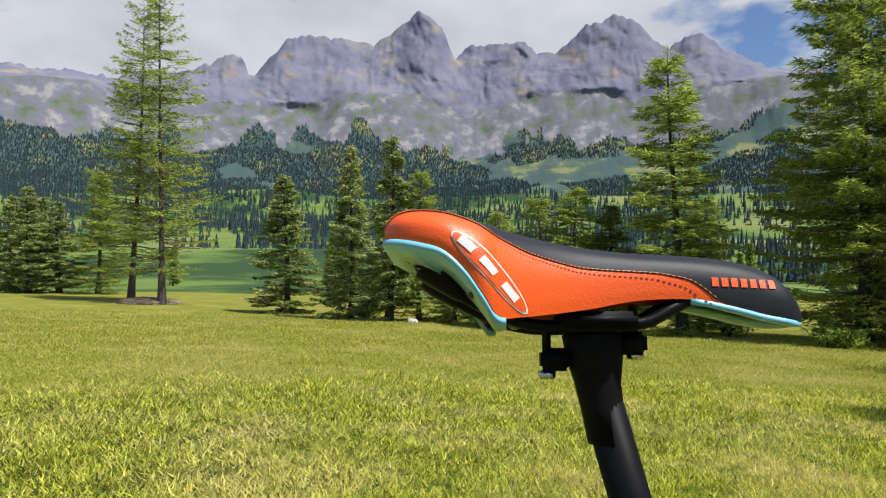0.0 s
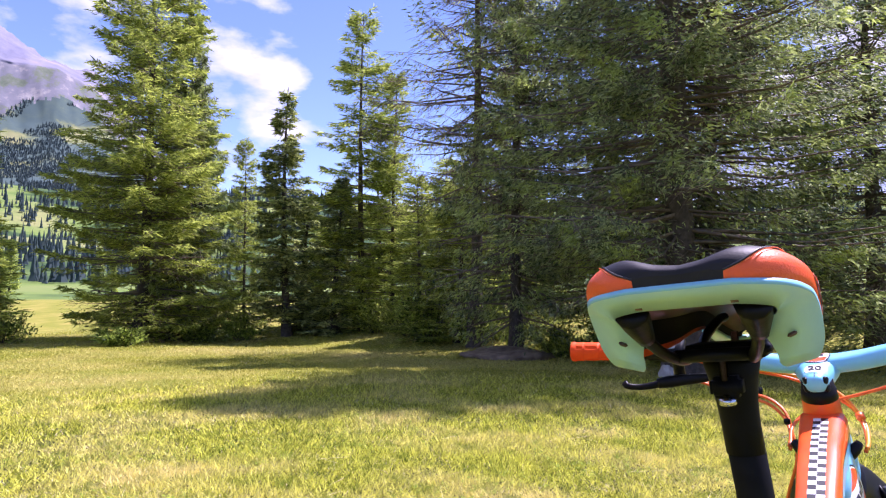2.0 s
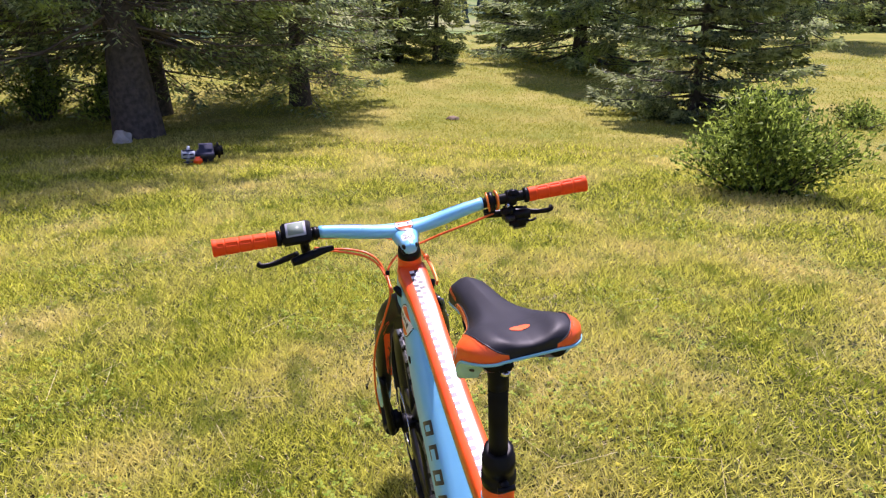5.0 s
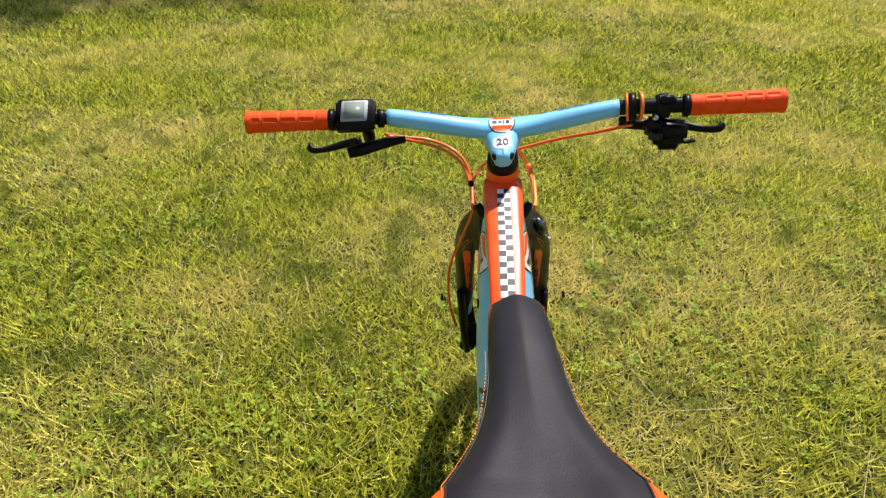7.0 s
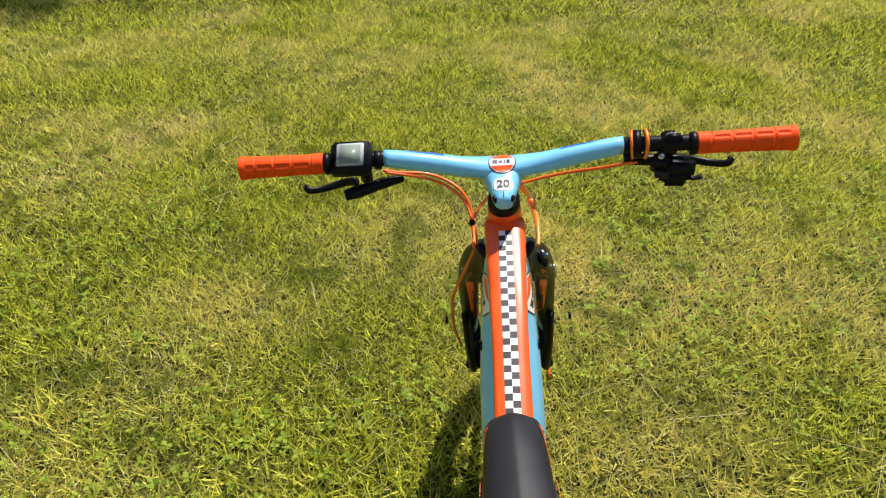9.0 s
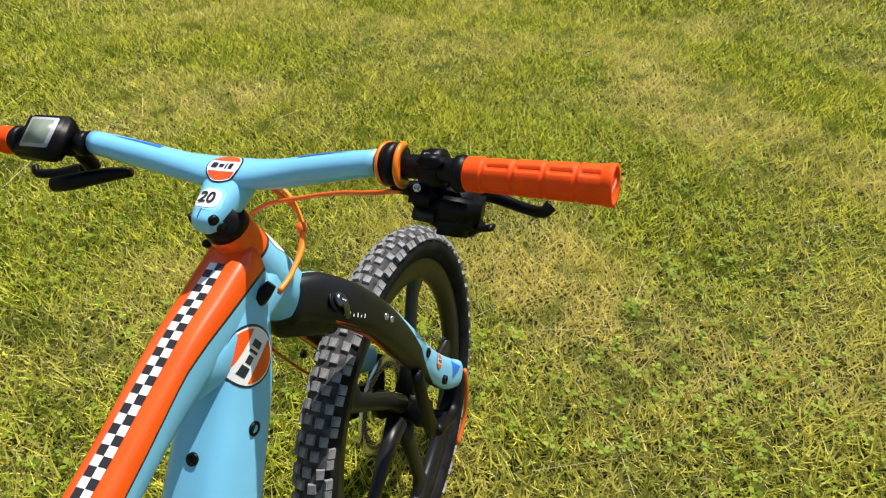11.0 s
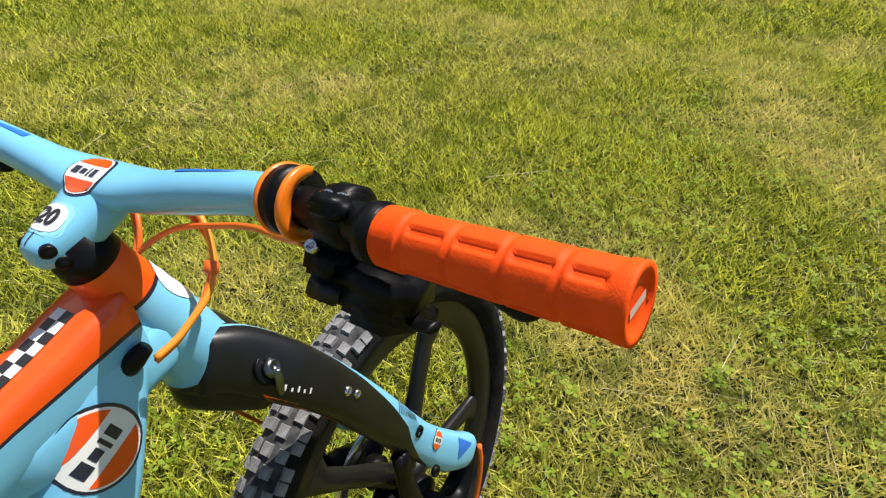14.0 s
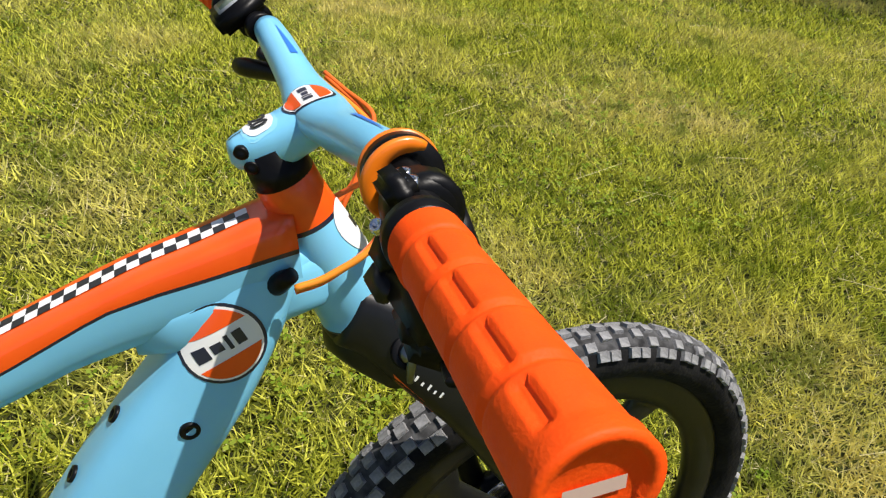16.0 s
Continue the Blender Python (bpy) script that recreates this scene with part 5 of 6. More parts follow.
for s in (-1, 1):
    path = spline([(0.046, 0.016 * s, -0.170), (0.076, 0.032 * s, -0.187), (0.106, 0.054 * s, -0.220), (0.143, 0.069 * s, -0.2725), (0.187, 0.075 * s, -0.350), (0.250, 0.080 * s, -0.463), (0.304, 0.085 * s, -0.543), (0.345, 0.089 * s, -0.585), (0.366, 0.089 * s, -0.602)], 60)
    wide = np.interp(np.linspace(0, 8, 60), range(9), [0.030, 0.032, 0.031, 0.0275, 0.0275, 0.0250, 0.029, 0.026, 0.012])
    thick = np.interp(np.linspace(0, 8, 60), range(9), [0.022, 0.022, 0.022, 0.020, 0.019, 0.018, 0.017, 0.016, 0.008])
    d = np.gradient(path, axis=0)
    d /= np.linalg.norm(d, axis=1, keepdims=True)
    rings = []
    for c, t, wd, tk in zip(path, d, wide, thick):
        p = np.array((-t[2], 0, t[0]))
        p /= np.linalg.norm(p)
        cut_at = math.acos(np.interp(c[2], [-0.500, -0.463, -0.41, -0.35, -0.29, -0.25, -0.225], [-0.97, -0.70, 0.05, 0.50, 0.80, 0.95, 0.999]))
        ang = np.concatenate([np.linspace(0, cut_at, 11), np.linspace(cut_at, math.pi, 11)[1:]])
        ang = np.concatenate([ang, -ang[1:-1][::-1]])
        ca, sa = np.cos(ang), np.sin(ang)
        ca, sa = np.sign(ca) * np.abs(ca) ** 0.71, np.sign(sa) * np.abs(sa) ** 0.71
        rings.append(c + wd * ca[:, None] * p + tk * sa[:, None] * np.array((0, s, 0)))
    v, f, at = loft(rings)
    leg = piece("fork_leg", v, f, (M_CARBON, M_BLUE), fork, "fork leg black above with pale blue front", mat_ids=[1 if j < 10 or j >= 30 else 0 for _, j in at])
    leg_trees = leg_trees + [BVHTree.FromPolygons([q.co - BASE for q in leg.data.vertices], [tuple(p.vertices) for p in leg.data.polygons])]
    leg_bvh = [BVHTree.FromPolygons([q.co - BASE for q in leg.data.vertices], [tuple(p.vertices) for p in leg.data.polygons])]
    for x, z, rr in ((0.146, -0.270, 0.0055), (0.156, -0.283, 0.005), (0.216, -0.458, 0.008), (0.238, -0.4265, 0.0085)):
        c = np.array(cling([(x, 0.13 * s, z)], (0, -s, 0), leg_bvh, 0.0)[0])
        piece("leg_bolt", *lathe(c - (0, 0.003 * s, 0), c + (0, s, 0), [(0, rr), (0.005, rr * 0.9), (0.0051, rr * 0.5), (0.003, rr * 0.45), (0.003, 0)], 14)[:2], M_BLACK if rr > 0.0065 else M_STEEL, leg)
    along_leg, across = np.array((0.56, 0, -0.83)), np.array((0.83, 0, 0.56))
    for q in range(6):
        sheet("mark_bar", patch((0.084 + 0.0048 * q, 0.13 * s, -0.214 - 0.0046 * q), (0.78, 0, -0.62), (0.62, 0, 0.78), lambda y: np.linspace(-0.0010, 0.0010, 3), np.linspace(-0.0028, 0.0030 if q % 2 else 0.0008, 4)), (0, -s, 0), leg_bvh, 0.0006, M_WHITE, leg)
    for q in range(9):
        sheet("stripe", patch(np.array((0.216, 0.13 * s, -0.362)) + along_leg * 0.0062 * q, along_leg, across, lambda y: np.linspace(-0.0012, 0.0012, 3), np.linspace(-0.007, 0.005, 5)), (0, -s, 0), leg_bvh, 0.0006, M_NAVY, leg)
    roundel((0.271, 0.13 * s, -0.478), along_leg * -s, across, 0.0135, (0, -s, 0), leg_bvh, leg, [(-0.6, -0.3, 0.2), (-0.2, 0.0, 0.16), (0.1, 0.2, 0.22), (0.3, 0.6, 0.22)])
    sheet("rear_mark", patch((0.195, 0.067 * s, -0.395), (0, 1, 0), (0.30, 0, -0.95), lambda y: np.linspace(-0.007, 0.007, 5), np.linspace(-0.042, 0.042, 9)), (0.62, 0, -0.78), leg_bvh, 0.0008, M_ORANGE, leg, "orange mark on the fork leg")
    sheet("tip_decal", patch((0.318, 0.13 * s, -0.548), along_leg, across, lambda y: np.linspace(-0.6, 1, 6) * (0.016 + y), np.linspace(-0.014, 0.014, 6)), (0, -s, 0), leg_bvh, 0.0006, M_DECAL, leg)
    piece("fork_link", *joined(pipe([(0.205, 0.088 * s, -0.437), (0.212, 0.086 * s, -0.53), (0.235, 0.082 * s, -0.62)], [0.014, 0.016, 0.018], 12, 10, flat=0.6)[:2],
                                      pipe([(0.235, 0.082 * s, -0.62), (0.32, 0.080 * s, -0.66), (0.372, 0.084 * s, -0.60)], [0.018, 0.022, 0.014], 12, 14, flat=0.6)[:2]), M_BLACK, fork, "black fork link")
seat = np.array(cling([(0.086, -0.2, -0.196)], (0, 1, 0), leg_trees[:1], 0.0)[0])
lever = piece("adjust_lever", *joined(lathe(seat + (0, 0.004, -0.002), seat + (0.002, -0.010, 0.005), [(0, 0.0155), (0.0040, 0.0155), (0.0046, 0.0140), (0.0046, 0.0)], 24)[:2]), M_BLACK, fork, "adjuster lever in a black seat on the fork crown")
piece("lever_hub", *lathe(seat + (0, 0.0005, 0), seat + (0.002, -0.012, 0.006), [(0, 0.0098), (0.006, 0.0095), (0.0085, 0.0070), (0.0088, 0.0042), (0.007, 0.0038), (0.007, 0)], 22)[:2], M_CHROME, lever)
piece("lever_arm", *pipe([seat + (0.001, -0.0075, 0.002), seat + (-0.002, -0.0105, -0.010), seat + (-0.003, -0.0095, -0.024)], [0.0050, 0.0042, 0.0032], 10, 10)[:2], M_CHROME, lever)
piece("brake_hose", *pipe([(0.372, -0.100, -0.60), (0.365, -0.103, -0.64), (0.345, -0.10, -0.70), (0.30, -0.095, -0.74)], 0.0042, 8, 16)[:2], M_CABLE, fork, "orange hose at the fork tip")
piece("brake_caliper", *block((0.255, 0.068, -0.60), (0.07, 0.035, 0.05), (0, 35, 0), 0.25), M_BLACK, fork)


# wheels
def wheel(name, cx_, cz_, label, each_knob=False):
    k = np.linspace(0, 2 * np.pi, 97)[:-1]
    top = new(name)
    top.parent = bike
    tagged(top, label)
    c = np.array((cx_, 0, cz_))

    def hoop(section):
        v = np.array([[c + (r * np.cos(q), y, r * np.sin(q)) for y, r in section] for q in k])
        n, m_ = len(k), len(section)
        f = [(i * m_ + j, ((i + 1) % n) * m_ + j, ((i + 1) % n) * m_ + (j + 1) % m_, i * m_ + (j + 1) % m_) for i in range(n) for j in range(m_)]
        return v.reshape(-1, 3), f
    RT, HB = 0.3145, 0.0305
    t = np.linspace(0.62, 2 * np.pi - 0.62, 25)
    section = [(HB * math.sin(q), RT - HB * math.cos(q)) for q in t]
    v, f = hoop(section)
    crown_band = [1 if abs(math.cos(0.5 * (t[i % 25] + t[(i + 1) % 25]))) > 0.62 and 6 <= i % 25 <= 17 else 0 for i in range(len(f))]
    piece("tyre", v, f, (M_RUBBER, M_TREAD), top, "black knobbly tyre", mat_ids=crown_band)
    knob = bpy.data.meshes.new("tread_knob")
    knob.from_pydata([(p * 0.0074 * sc, w_ * 0.0062 * sc, e) for e, sc in ((0, 1.0), (1, 0.88)) for p, w_ in ((-1, -1), (1, -1), (1, 1), (-1, 1))], [],
                     [(4, 5, 6, 7), (0, 1, 5, 4), (1, 2, 6, 5), (2, 3, 7, 6), (3, 0, 4, 7)])
    knob.materials.append(M_DUSTY)
    rest, pitch = [], 2 * np.pi / 94
    for i in range(94):
        rows = ((0.0088, 0.0, 0.0048), (-0.0088, 0.12, 0.0048), (0.0262, 0.1, 0.0052), (-0.0262, 0.6, 0.0052)) if i % 2 else ((0.0180, 0.1, 0.0044), (-0.0180, 0.2, 0.0044), (0.0, 0.15, 0.0046), (0.0266, 0.4, 0.0052), (-0.0266, 0.9, 0.0052))
        for y, ph, h in rows:
            qq = pitch * (i + ph)
            lean = math.asin(max(-1, min(1, y / 0.0312)))
            n_ = np.array((math.cos(lean) * math.cos(qq), math.sin(lean), math.cos(lean) * math.sin(qq)))
            tan = np.array((-math.sin(qq), 0, math.cos(qq)))
            lat = np.cross(n_, tan)
            o = c + (RT * math.cos(qq), 0, RT * math.sin(qq)) + n_ * (HB - 0.0008)
            if each_knob and -0.6 < qq % (2 * np.pi) - np.pi / 2 < 2.6:
                ob = new("tread_knob", knob)
                ob.parent = top
                ob.matrix_basis = Matrix(((tan[0], lat[0], n_[0] * h, o[0] + BASE[0]), (tan[1], lat[1], n_[1] * h, o[1] + BASE[1]), (tan[2], lat[2], n_[2] * h, o[2] + BASE[2]), (0, 0, 0, 1)))
            else:
                rest.append(([o + tan * p[0] + lat * p[1] + n_ * p[2] * h for p in [tuple(k_.co) for k_ in knob.vertices]], [(4, 5, 6, 7), (0, 1, 5, 4), (1, 2, 6, 5), (2, 3, 7, 6), (3, 0, 4, 7)]))
    tagged(piece("tread", *joined(*rest), M_DUSTY, top, "dusty grey tread of rubber knobs", smooth=False), kind="stuff")
    rim = [(-0.0155, 0.296), (-0.0175, 0.284), (-0.0160, 0.266), (-0.010, 0.250), (0, 0.246), (0.010, 0.250), (0.0160, 0.266), (0.0175, 0.284), (0.0155, 0.296)]
    piece("rim", *hoop(rim), M_CARBON, top, "deep black carbon rim")
    sx_, sz_ = squircle(16, 2.5)
    for i in range(5):
        q = radians(55) + 2 * np.pi * i / 5
        rings_ = []
        for r, wd, tk, sweep in ((0.028, 0.019, 0.020, -0.25), (0.08, 0.0165, 0.014, -0.10), (0.15, 0.0150, 0.011, 0.0), (0.215, 0.017, 0.010, 0.03), (0.243, 0.028, 0.010, 0.0), (0.256, 0.044, 0.010, -0.02)):
            o = c + (r * math.cos(q + sweep), 0, r * math.sin(q + sweep))
            tan = np.array((-math.sin(q + sweep), 0, math.cos(q + sweep)))
            rings_.append(o + sx_[:, None] * wd * tan + sz_[:, None] * tk * np.array((0, 1.0, 0)))
        piece("spoke", *loft(rings_)[:2], M_CARBON, top)
    piece("hub", *lathe(c + (0, -0.055, 0), c + (0, 0.055, 0), [(0, 0.012), (0.002, 0.026), (0.02, 0.028), (0.03, 0.02), (0.08, 0.02), (0.09, 0.028), (0.108, 0.026), (0.11, 0.012)], 24)[:2], M_BLACK, top)
    piece("axle", *pipe([c + (0, -0.088, 0), c + (0, 0.088, 0)], 0.010, 12)[:2], M_BLACK, top)
    disc = [(0.040, 0.070), (0.042, 0.070), (0.042, 0.100), (0.040, 0.100)]
    piece("brake_disc", *hoop(disc), M_STEEL, top, "steel brake disc")
    return top


wheel("front_wheel", 0.284, -0.640, "front wheel with black bladed carbon spokes", True)
wheel("rear_wheel", -0.885, -0.640, "rear wheel with black bladed carbon spokes")

# seat post
v, f, at = pipe([(-0.6149, -0.0034, 0.052), (-0.5572, -0.0040, -0.17)], 0.0125, 26)
seat_post = piece("seat_post", v, f, M_POST, label="black dropper seat post")
piece("post_head", *joined(loft([np.stack([x0 + np.cos(k) * rx, np.sin(k) * ry, np.full(24, z)], 1) for k in [np.arange(24) * 2 * np.pi / 24] for x0, z, rx, ry in ((-0.6235, 0.008, 0.0126, 0.0126), (-0.6270, 0.028, 0.0130, 0.0128), (-0.6295, 0.044, 0.0142, 0.0136), (-0.631, 0.060, 0.0175, 0.0160), (-0.631, 0.072, 0.0195, 0.019), (-0.631, 0.074, 0.018, 0.018))])[:2],
                           block((-0.632, 0, 0.081), (0.046, 0.056, 0.010), bevel=0.3), block((-0.655, 0, 0.058), (0.018, 0.020, 0.014)), block((-0.609, 0, 0.068), (0.018, 0.020, 0.014))), M_POST, seat_post)
for x, z0, z1 in ((-0.660, 0.046, 0.084), (-0.606, 0.058, 0.088)):
    piece("head_bolt", *lathe((x, 0, z0), (x, 0, z1), [(0, 0.0045), (0.001, 0.0055), (0.005, 0.0055), (0.0052, 0.0028), (0.034, 0.0028)], 12)[:2], M_STEEL, seat_post)

for ob in [q for q in bpy.data.objects if q.parent == seat_post]:
    ob.data.transform(Matrix.Translation((0.0180, -0.0034, -0.003)))

# saddle: cover lofted from tail to nose
ST = [(-0.7410, 0.028, 0.1290, 0.1298, 0.1235), (-0.7400, 0.038, 0.1320, 0.1345, 0.1225), (-0.7355, 0.047, 0.1340, 0.1390, 0.1215), (-0.7280, 0.0545, 0.1345, 0.1412, 0.1200), (-0.7180, 0.0600, 0.1343, 0.1412, 0.1175),
      (-0.7050, 0.0640, 0.1335, 0.1395, 0.1130), (-0.6930, 0.0655, 0.1320, 0.1365, 0.1020), (-0.6830, 0.0645, 0.1305, 0.1335, 0.0880), (-0.6750, 0.0590, 0.1295, 0.1315, 0.0775), (-0.6620, 0.0500, 0.1280, 0.1285, 0.0780),
      (-0.6430, 0.0395, 0.1262, 0.1250, 0.0805), (-0.6200, 0.0315, 0.1242, 0.1215, 0.0840), (-0.5900, 0.0262, 0.1218, 0.1185, 0.0895), (-0.5580, 0.0238, 0.1203, 0.1165, 0.0905), (-0.5330, 0.0230, 0.1180, 0.1140, 0.0860),
      (-0.5150, 0.0222, 0.1145, 0.1095, 0.0815), (-0.5010, 0.0215, 0.1080, 0.1030, 0.0790), (-0.4930, 0.0170, 0.0990, 0.0950, 0.0780), (-0.4880, 0.0110, 0.0900, 0.0880, 0.0785), (-0.4860, 0.0050, 0.0850, 0.0840, 0.0795)]
st = spline([(s[0], s[1], s[2]) for s in ST], 96)
st2 = spline([(s[3], s[4], 0) for s in ST], 96)
NA, NB = 15, 15
CROSS = NA + NB + 1
edge_s = np.clip(np.interp(st[:, 0], [-0.741, -0.732, -0.715, -0.687, -0.658, -0.626, -0.578, -0.5595, -0.550, -0.544, -0.540], [0.55, 0.50, 0.47, 0.46, 0.56, 0.62, 0.66, 0.72, 0.82, 0.94, 0.995]), 0, 0.995)
rings = []
for (x, hw, zc), (zr, ze, _), e in zip(st, st2, edge_s):
    fine = spline([(0, zc), (0.26 * hw, zc + (zr - zc) * 0.32), (0.56 * hw, zr), (0.82 * hw, zr - (zr - ze) * 0.16), (0.97 * hw, zr - (zr - ze) * 0.46), (1.0 * hw, zr - (zr - ze) * 0.78), (0.985 * hw, ze)], 241)
    u = np.concatenate([np.linspace(0, e, NA + 1), np.linspace(e, 1, NB + 1)[1:]])
    half = np.stack([np.interp(u, np.linspace(0, 1, 241), fine[:, q]) for q in (0, 1)], 1)
    rings.append(np.array([(x, -p, z) for p, z in half[::-1]] + [(x, p, z) for p, z in half[1:]]))
v, f, at = loft(rings, closed=False)
ids = [1 if (j < NB or j >= NB + 2 * NA) and edge_s[i] < 0.99 else 0 for i, j in at]
saddle = piece("saddle", v, f, (M_LEATHER, M_VINYL), label="black saddle with orange flanks and mint shell", mat_ids=ids)
sad_bvh = [BVHTree.FromPolygons([q.co - BASE for q in saddle.data.vertices], [tuple(p.vertices) for p in saddle.data.polygons])]
rear = rings[0]
n = len(rear)
low = np.stack([rear[:, 0] + 0.0005, rear[:, 1] * 0.98, np.full(n, 0.1215)], 1)
piece("tail_panel", np.concatenate([rear, low]), [(i + 1, i, n + i, n + i + 1) for i in range(n - 1)], (M_LEATHER, M_VINYL), saddle, mat_ids=[1 if i < NB or i >= NB + 2 * NA else 0 for i in range(n - 1)])
# stitched seams
for s in (-1, 1):
    line = []
    for i in range(len(rings)):
        if edge_s[i] < 0.99:
            line.append(rings[i][CROSS - 1 + s * NA] + np.array((0, 0, 0.0006)))
    piece("seam", *pipe(line, 0.0007, 6, 90)[:2], M_CHECK, saddle)
    dots = spline(line, 260)
    out = np.array((0, 0.0022 * s, 0.0))
    piece("stitching", *joined(*[pipe([dots[i] + out + (0, 0, -0.0003), dots[i + 1] + out + (0, 0, -0.0003)], 0.00035, 5)[:2] for i in range(0, 258, 2)]), M_THREAD, saddle, "pale orange stitching")
# shell edge and underside
def rim_section(i, s, depth):
    x, hw, zc = st[i]
    ze = st2[i][1]
    tail = float(np.clip((-0.706 - x) / 0.030, 0, 1))
    nose = float(np.clip((x + 0.59) / 0.03, 0, 1))
    d = np.array((0.10 + 0.74 * tail, -s * (0.92 - 0.84 * tail), -0.32 - 0.22 * tail + 0.25 * nose))
    d /= np.linalg.norm(d)
    o = np.array((x - 0.001, s * hw * 0.985, ze + 0.0005))
    return o + np.array((0, s * 0.0008, 0)), o + np.array((0, s * 0.0008, -0.0035)), o + d * depth + np.array((0, 0, -0.0025)), o + d * depth + np.array((0, 0, 0.002)), o + d * 0.004


wide_rim = [float(np.interp(x, [-0.741, -0.728, -0.710, -0.692, -0.680, -0.6735, -0.66, -0.56, -0.49], [0.021, 0.026, 0.032, 0.031, 0.024, 0.014, 0.003, 0.006, 0.010])) for x in st[:, 0]]
tail_n = int(np.searchsorted(st[:, 0], -0.672))
nose_n = int(np.searchsorted(st[:, 0], -0.560))
for nm, around in (("tail", [(i, -1) for i in range(tail_n, -1, -1)] + [(i, 1) for i in range(tail_n + 1)]), ("nose", [(i, -1) for i in range(nose_n, len(st))] + [(i, 1) for i in range(len(st) - 1, nose_n - 1, -1)])):
    secs = [np.array(rim_section(i, s, wide_rim[i])) for i, s in around]
    if nm == "tail":
        mid_tail = [np.array([(p[0], p[1] * q, p[2]) for p in secs[tail_n]]) for q in (0.75, 0.45, 0.15, -0.15, -0.45, -0.75)]
        secs = secs[:tail_n + 1] + mid_tail + secs[tail_n + 1:]
    v, f, at = loft(secs)
    piece("shell_rim", v, f, (M_MINT, M_SKYRIM), saddle, "mint green saddle shell with sky sheen painted on its edge", mat_ids=[1 if j in (0, 4) else 0 for _, j in at])
under = [np.array([(x, y * hw * 0.86, ze + (0.50 + 0.28 * (1 - abs(y) ** 2)) * (zc - ze)) for y in np.linspace(-1, 1, 9)]) for (x, hw, zc), (zr, ze, _) in list(zip(st, st2))[4:-3]]
v, f, at = loft(under, closed=False)
piece("underside", v, f, M_UNDER, saddle, "dusky brown glossy underside of the saddle")
for s in (-1, 1):
    lining = [np.array([(x, s * hw * q, ze + e * (zr - ze)) for q, e in ((0.90, 0.12), (0.93, 0.35), (0.90, 0.62))]) for (x, hw, zc), (zr, ze, _) in list(zip(st, st2)) if -0.684 < x < -0.51]
    v, f, at = loft(lining, closed=False)
    piece("lining", v, f, M_BLACK, saddle, "black inner lining of the flank")
    piece("rail", *pipe([(-0.712, 0.034 * s, 0.104), (-0.700, 0.033 * s, 0.095), (-0.676, 0.028 * s, 0.082), (-0.652, 0.022 * s, 0.0750), (-0.622, 0.022 * s, 0.0745), (-0.588, 0.022 * s, 0.0765), (-0.568, 0.020 * s, 0.086), (-0.546, 0.014 * s, 0.096), (-0.533, 0.010 * s, 0.099)], 0.0038, 10, 44)[:2], M_BLACK, saddle, "black saddle rail")
    piece("rail_socket", *pipe([(-0.716, 0.034 * s, 0.110), (-0.706, 0.0335 * s, 0.102), (-0.694, 0.0325 * s, 0.092)], [0.0105, 0.0090, 0.0055], 12, 8)[:2], M_BLACK, saddle)
    for x, y, z, turn in ((-0.7265, 0.0262, 0.1125, 33), (-0.690, 0.049, 0.0900, 0)):
        piece("shell_slot", *block((x, y * s, z), (0.0035, 0.0055, 0.0024), (0 if turn else 25 * s, turn, 0), 0.3), M_UNDER, saddle)
piece("rail_bridge", *pipe([(-0.660, -0.024, 0.078), (-0.660, 0.024, 0.078)], 0.0045, 10)[:2], M_BLACK, saddle)
# marks on the saddle: oval emblem, pale bars, orange bars
def oval(cx0, cy0, cz0, ux, uy, a_, b_, way, lift, mat, name, label=""):
    return sheet(name, patch((cx0, cy0, cz0), ux, uy, lambda y: np.linspace(-1, 1, 13) * a_ * math.sqrt(max(1 - (y / b_) ** 2, 0)), b_ * np.sin(np.linspace(-np.pi / 2, np.pi / 2, 11))), way, sad_bvh, lift, mat, saddle, label)


for s in (-1, 1):
    way = (0, -s * 0.95, -0.3)
    ux, uy = np.array((0.74, 0, -0.67)), np.array((0.67, 0, 0.74))
    oval(-0.680, 0.075 * s, 0.1075, ux, uy, 0.0285, 0.0066, way, 0.0005, M_WHITE, "oval_line")
    oval(-0.680, 0.075 * s, 0.1075, ux, uy, 0.0275, 0.0058, way, 0.0008, M_VINYL, "oval_field")
    for q in (-0.0175, -0.0015, 0.0150):
        sheet("oval_bar", patch(np.array((-0.680, 0.075 * s, 0.1075)) + ux * q, ux, uy, lambda y: np.linspace(-0.0052, 0.0052, 5), np.linspace(-0.0025, 0.0025, 4)), way, sad_bvh, 0.0012, M_WHITE, saddle)
    for q in range(7):
        sheet("flank_bar", patch((-0.5440 + 0.0058 * q, 0.05 * s, 0.1012 - 0.0002 * q), (1, 0, 0), (0, 0, 1), lambda y: np.linspace(-0.0020, 0.0020, 3), np.linspace(-0.0027, 0.0027, 3)), (0, -s, 0), sad_bvh, 0.0005, M_VINYL, saddle)
oval(-0.7063, 0, 0.16, np.array((0, 1.0, 0)), np.array((1.0, 0, 0)), 0.0105, 0.0055, (0, 0, -1), 0.0006, M_VINYL, "top_emblem", "small orange oval emblem")

# the saddle sits a little off the frame's plane
for ob in [saddle] + [q for q in bpy.data.objects if q.parent == saddle]:
    ob.data.transform(Matrix.Translation(BASE + Vector((-0.72, -0.0045, 0))) @ Matrix.Rotation(radians(2.0), 4, 'Z') @ Matrix.Translation(-BASE - Vector((-0.72, 0, 0))))

# no part lies deeper than a part of a part
for ob in list(bpy.data.objects):
    while ob.parent and ob.parent.parent and ob.parent.parent.parent:
        ob.parent = ob.parent.parent


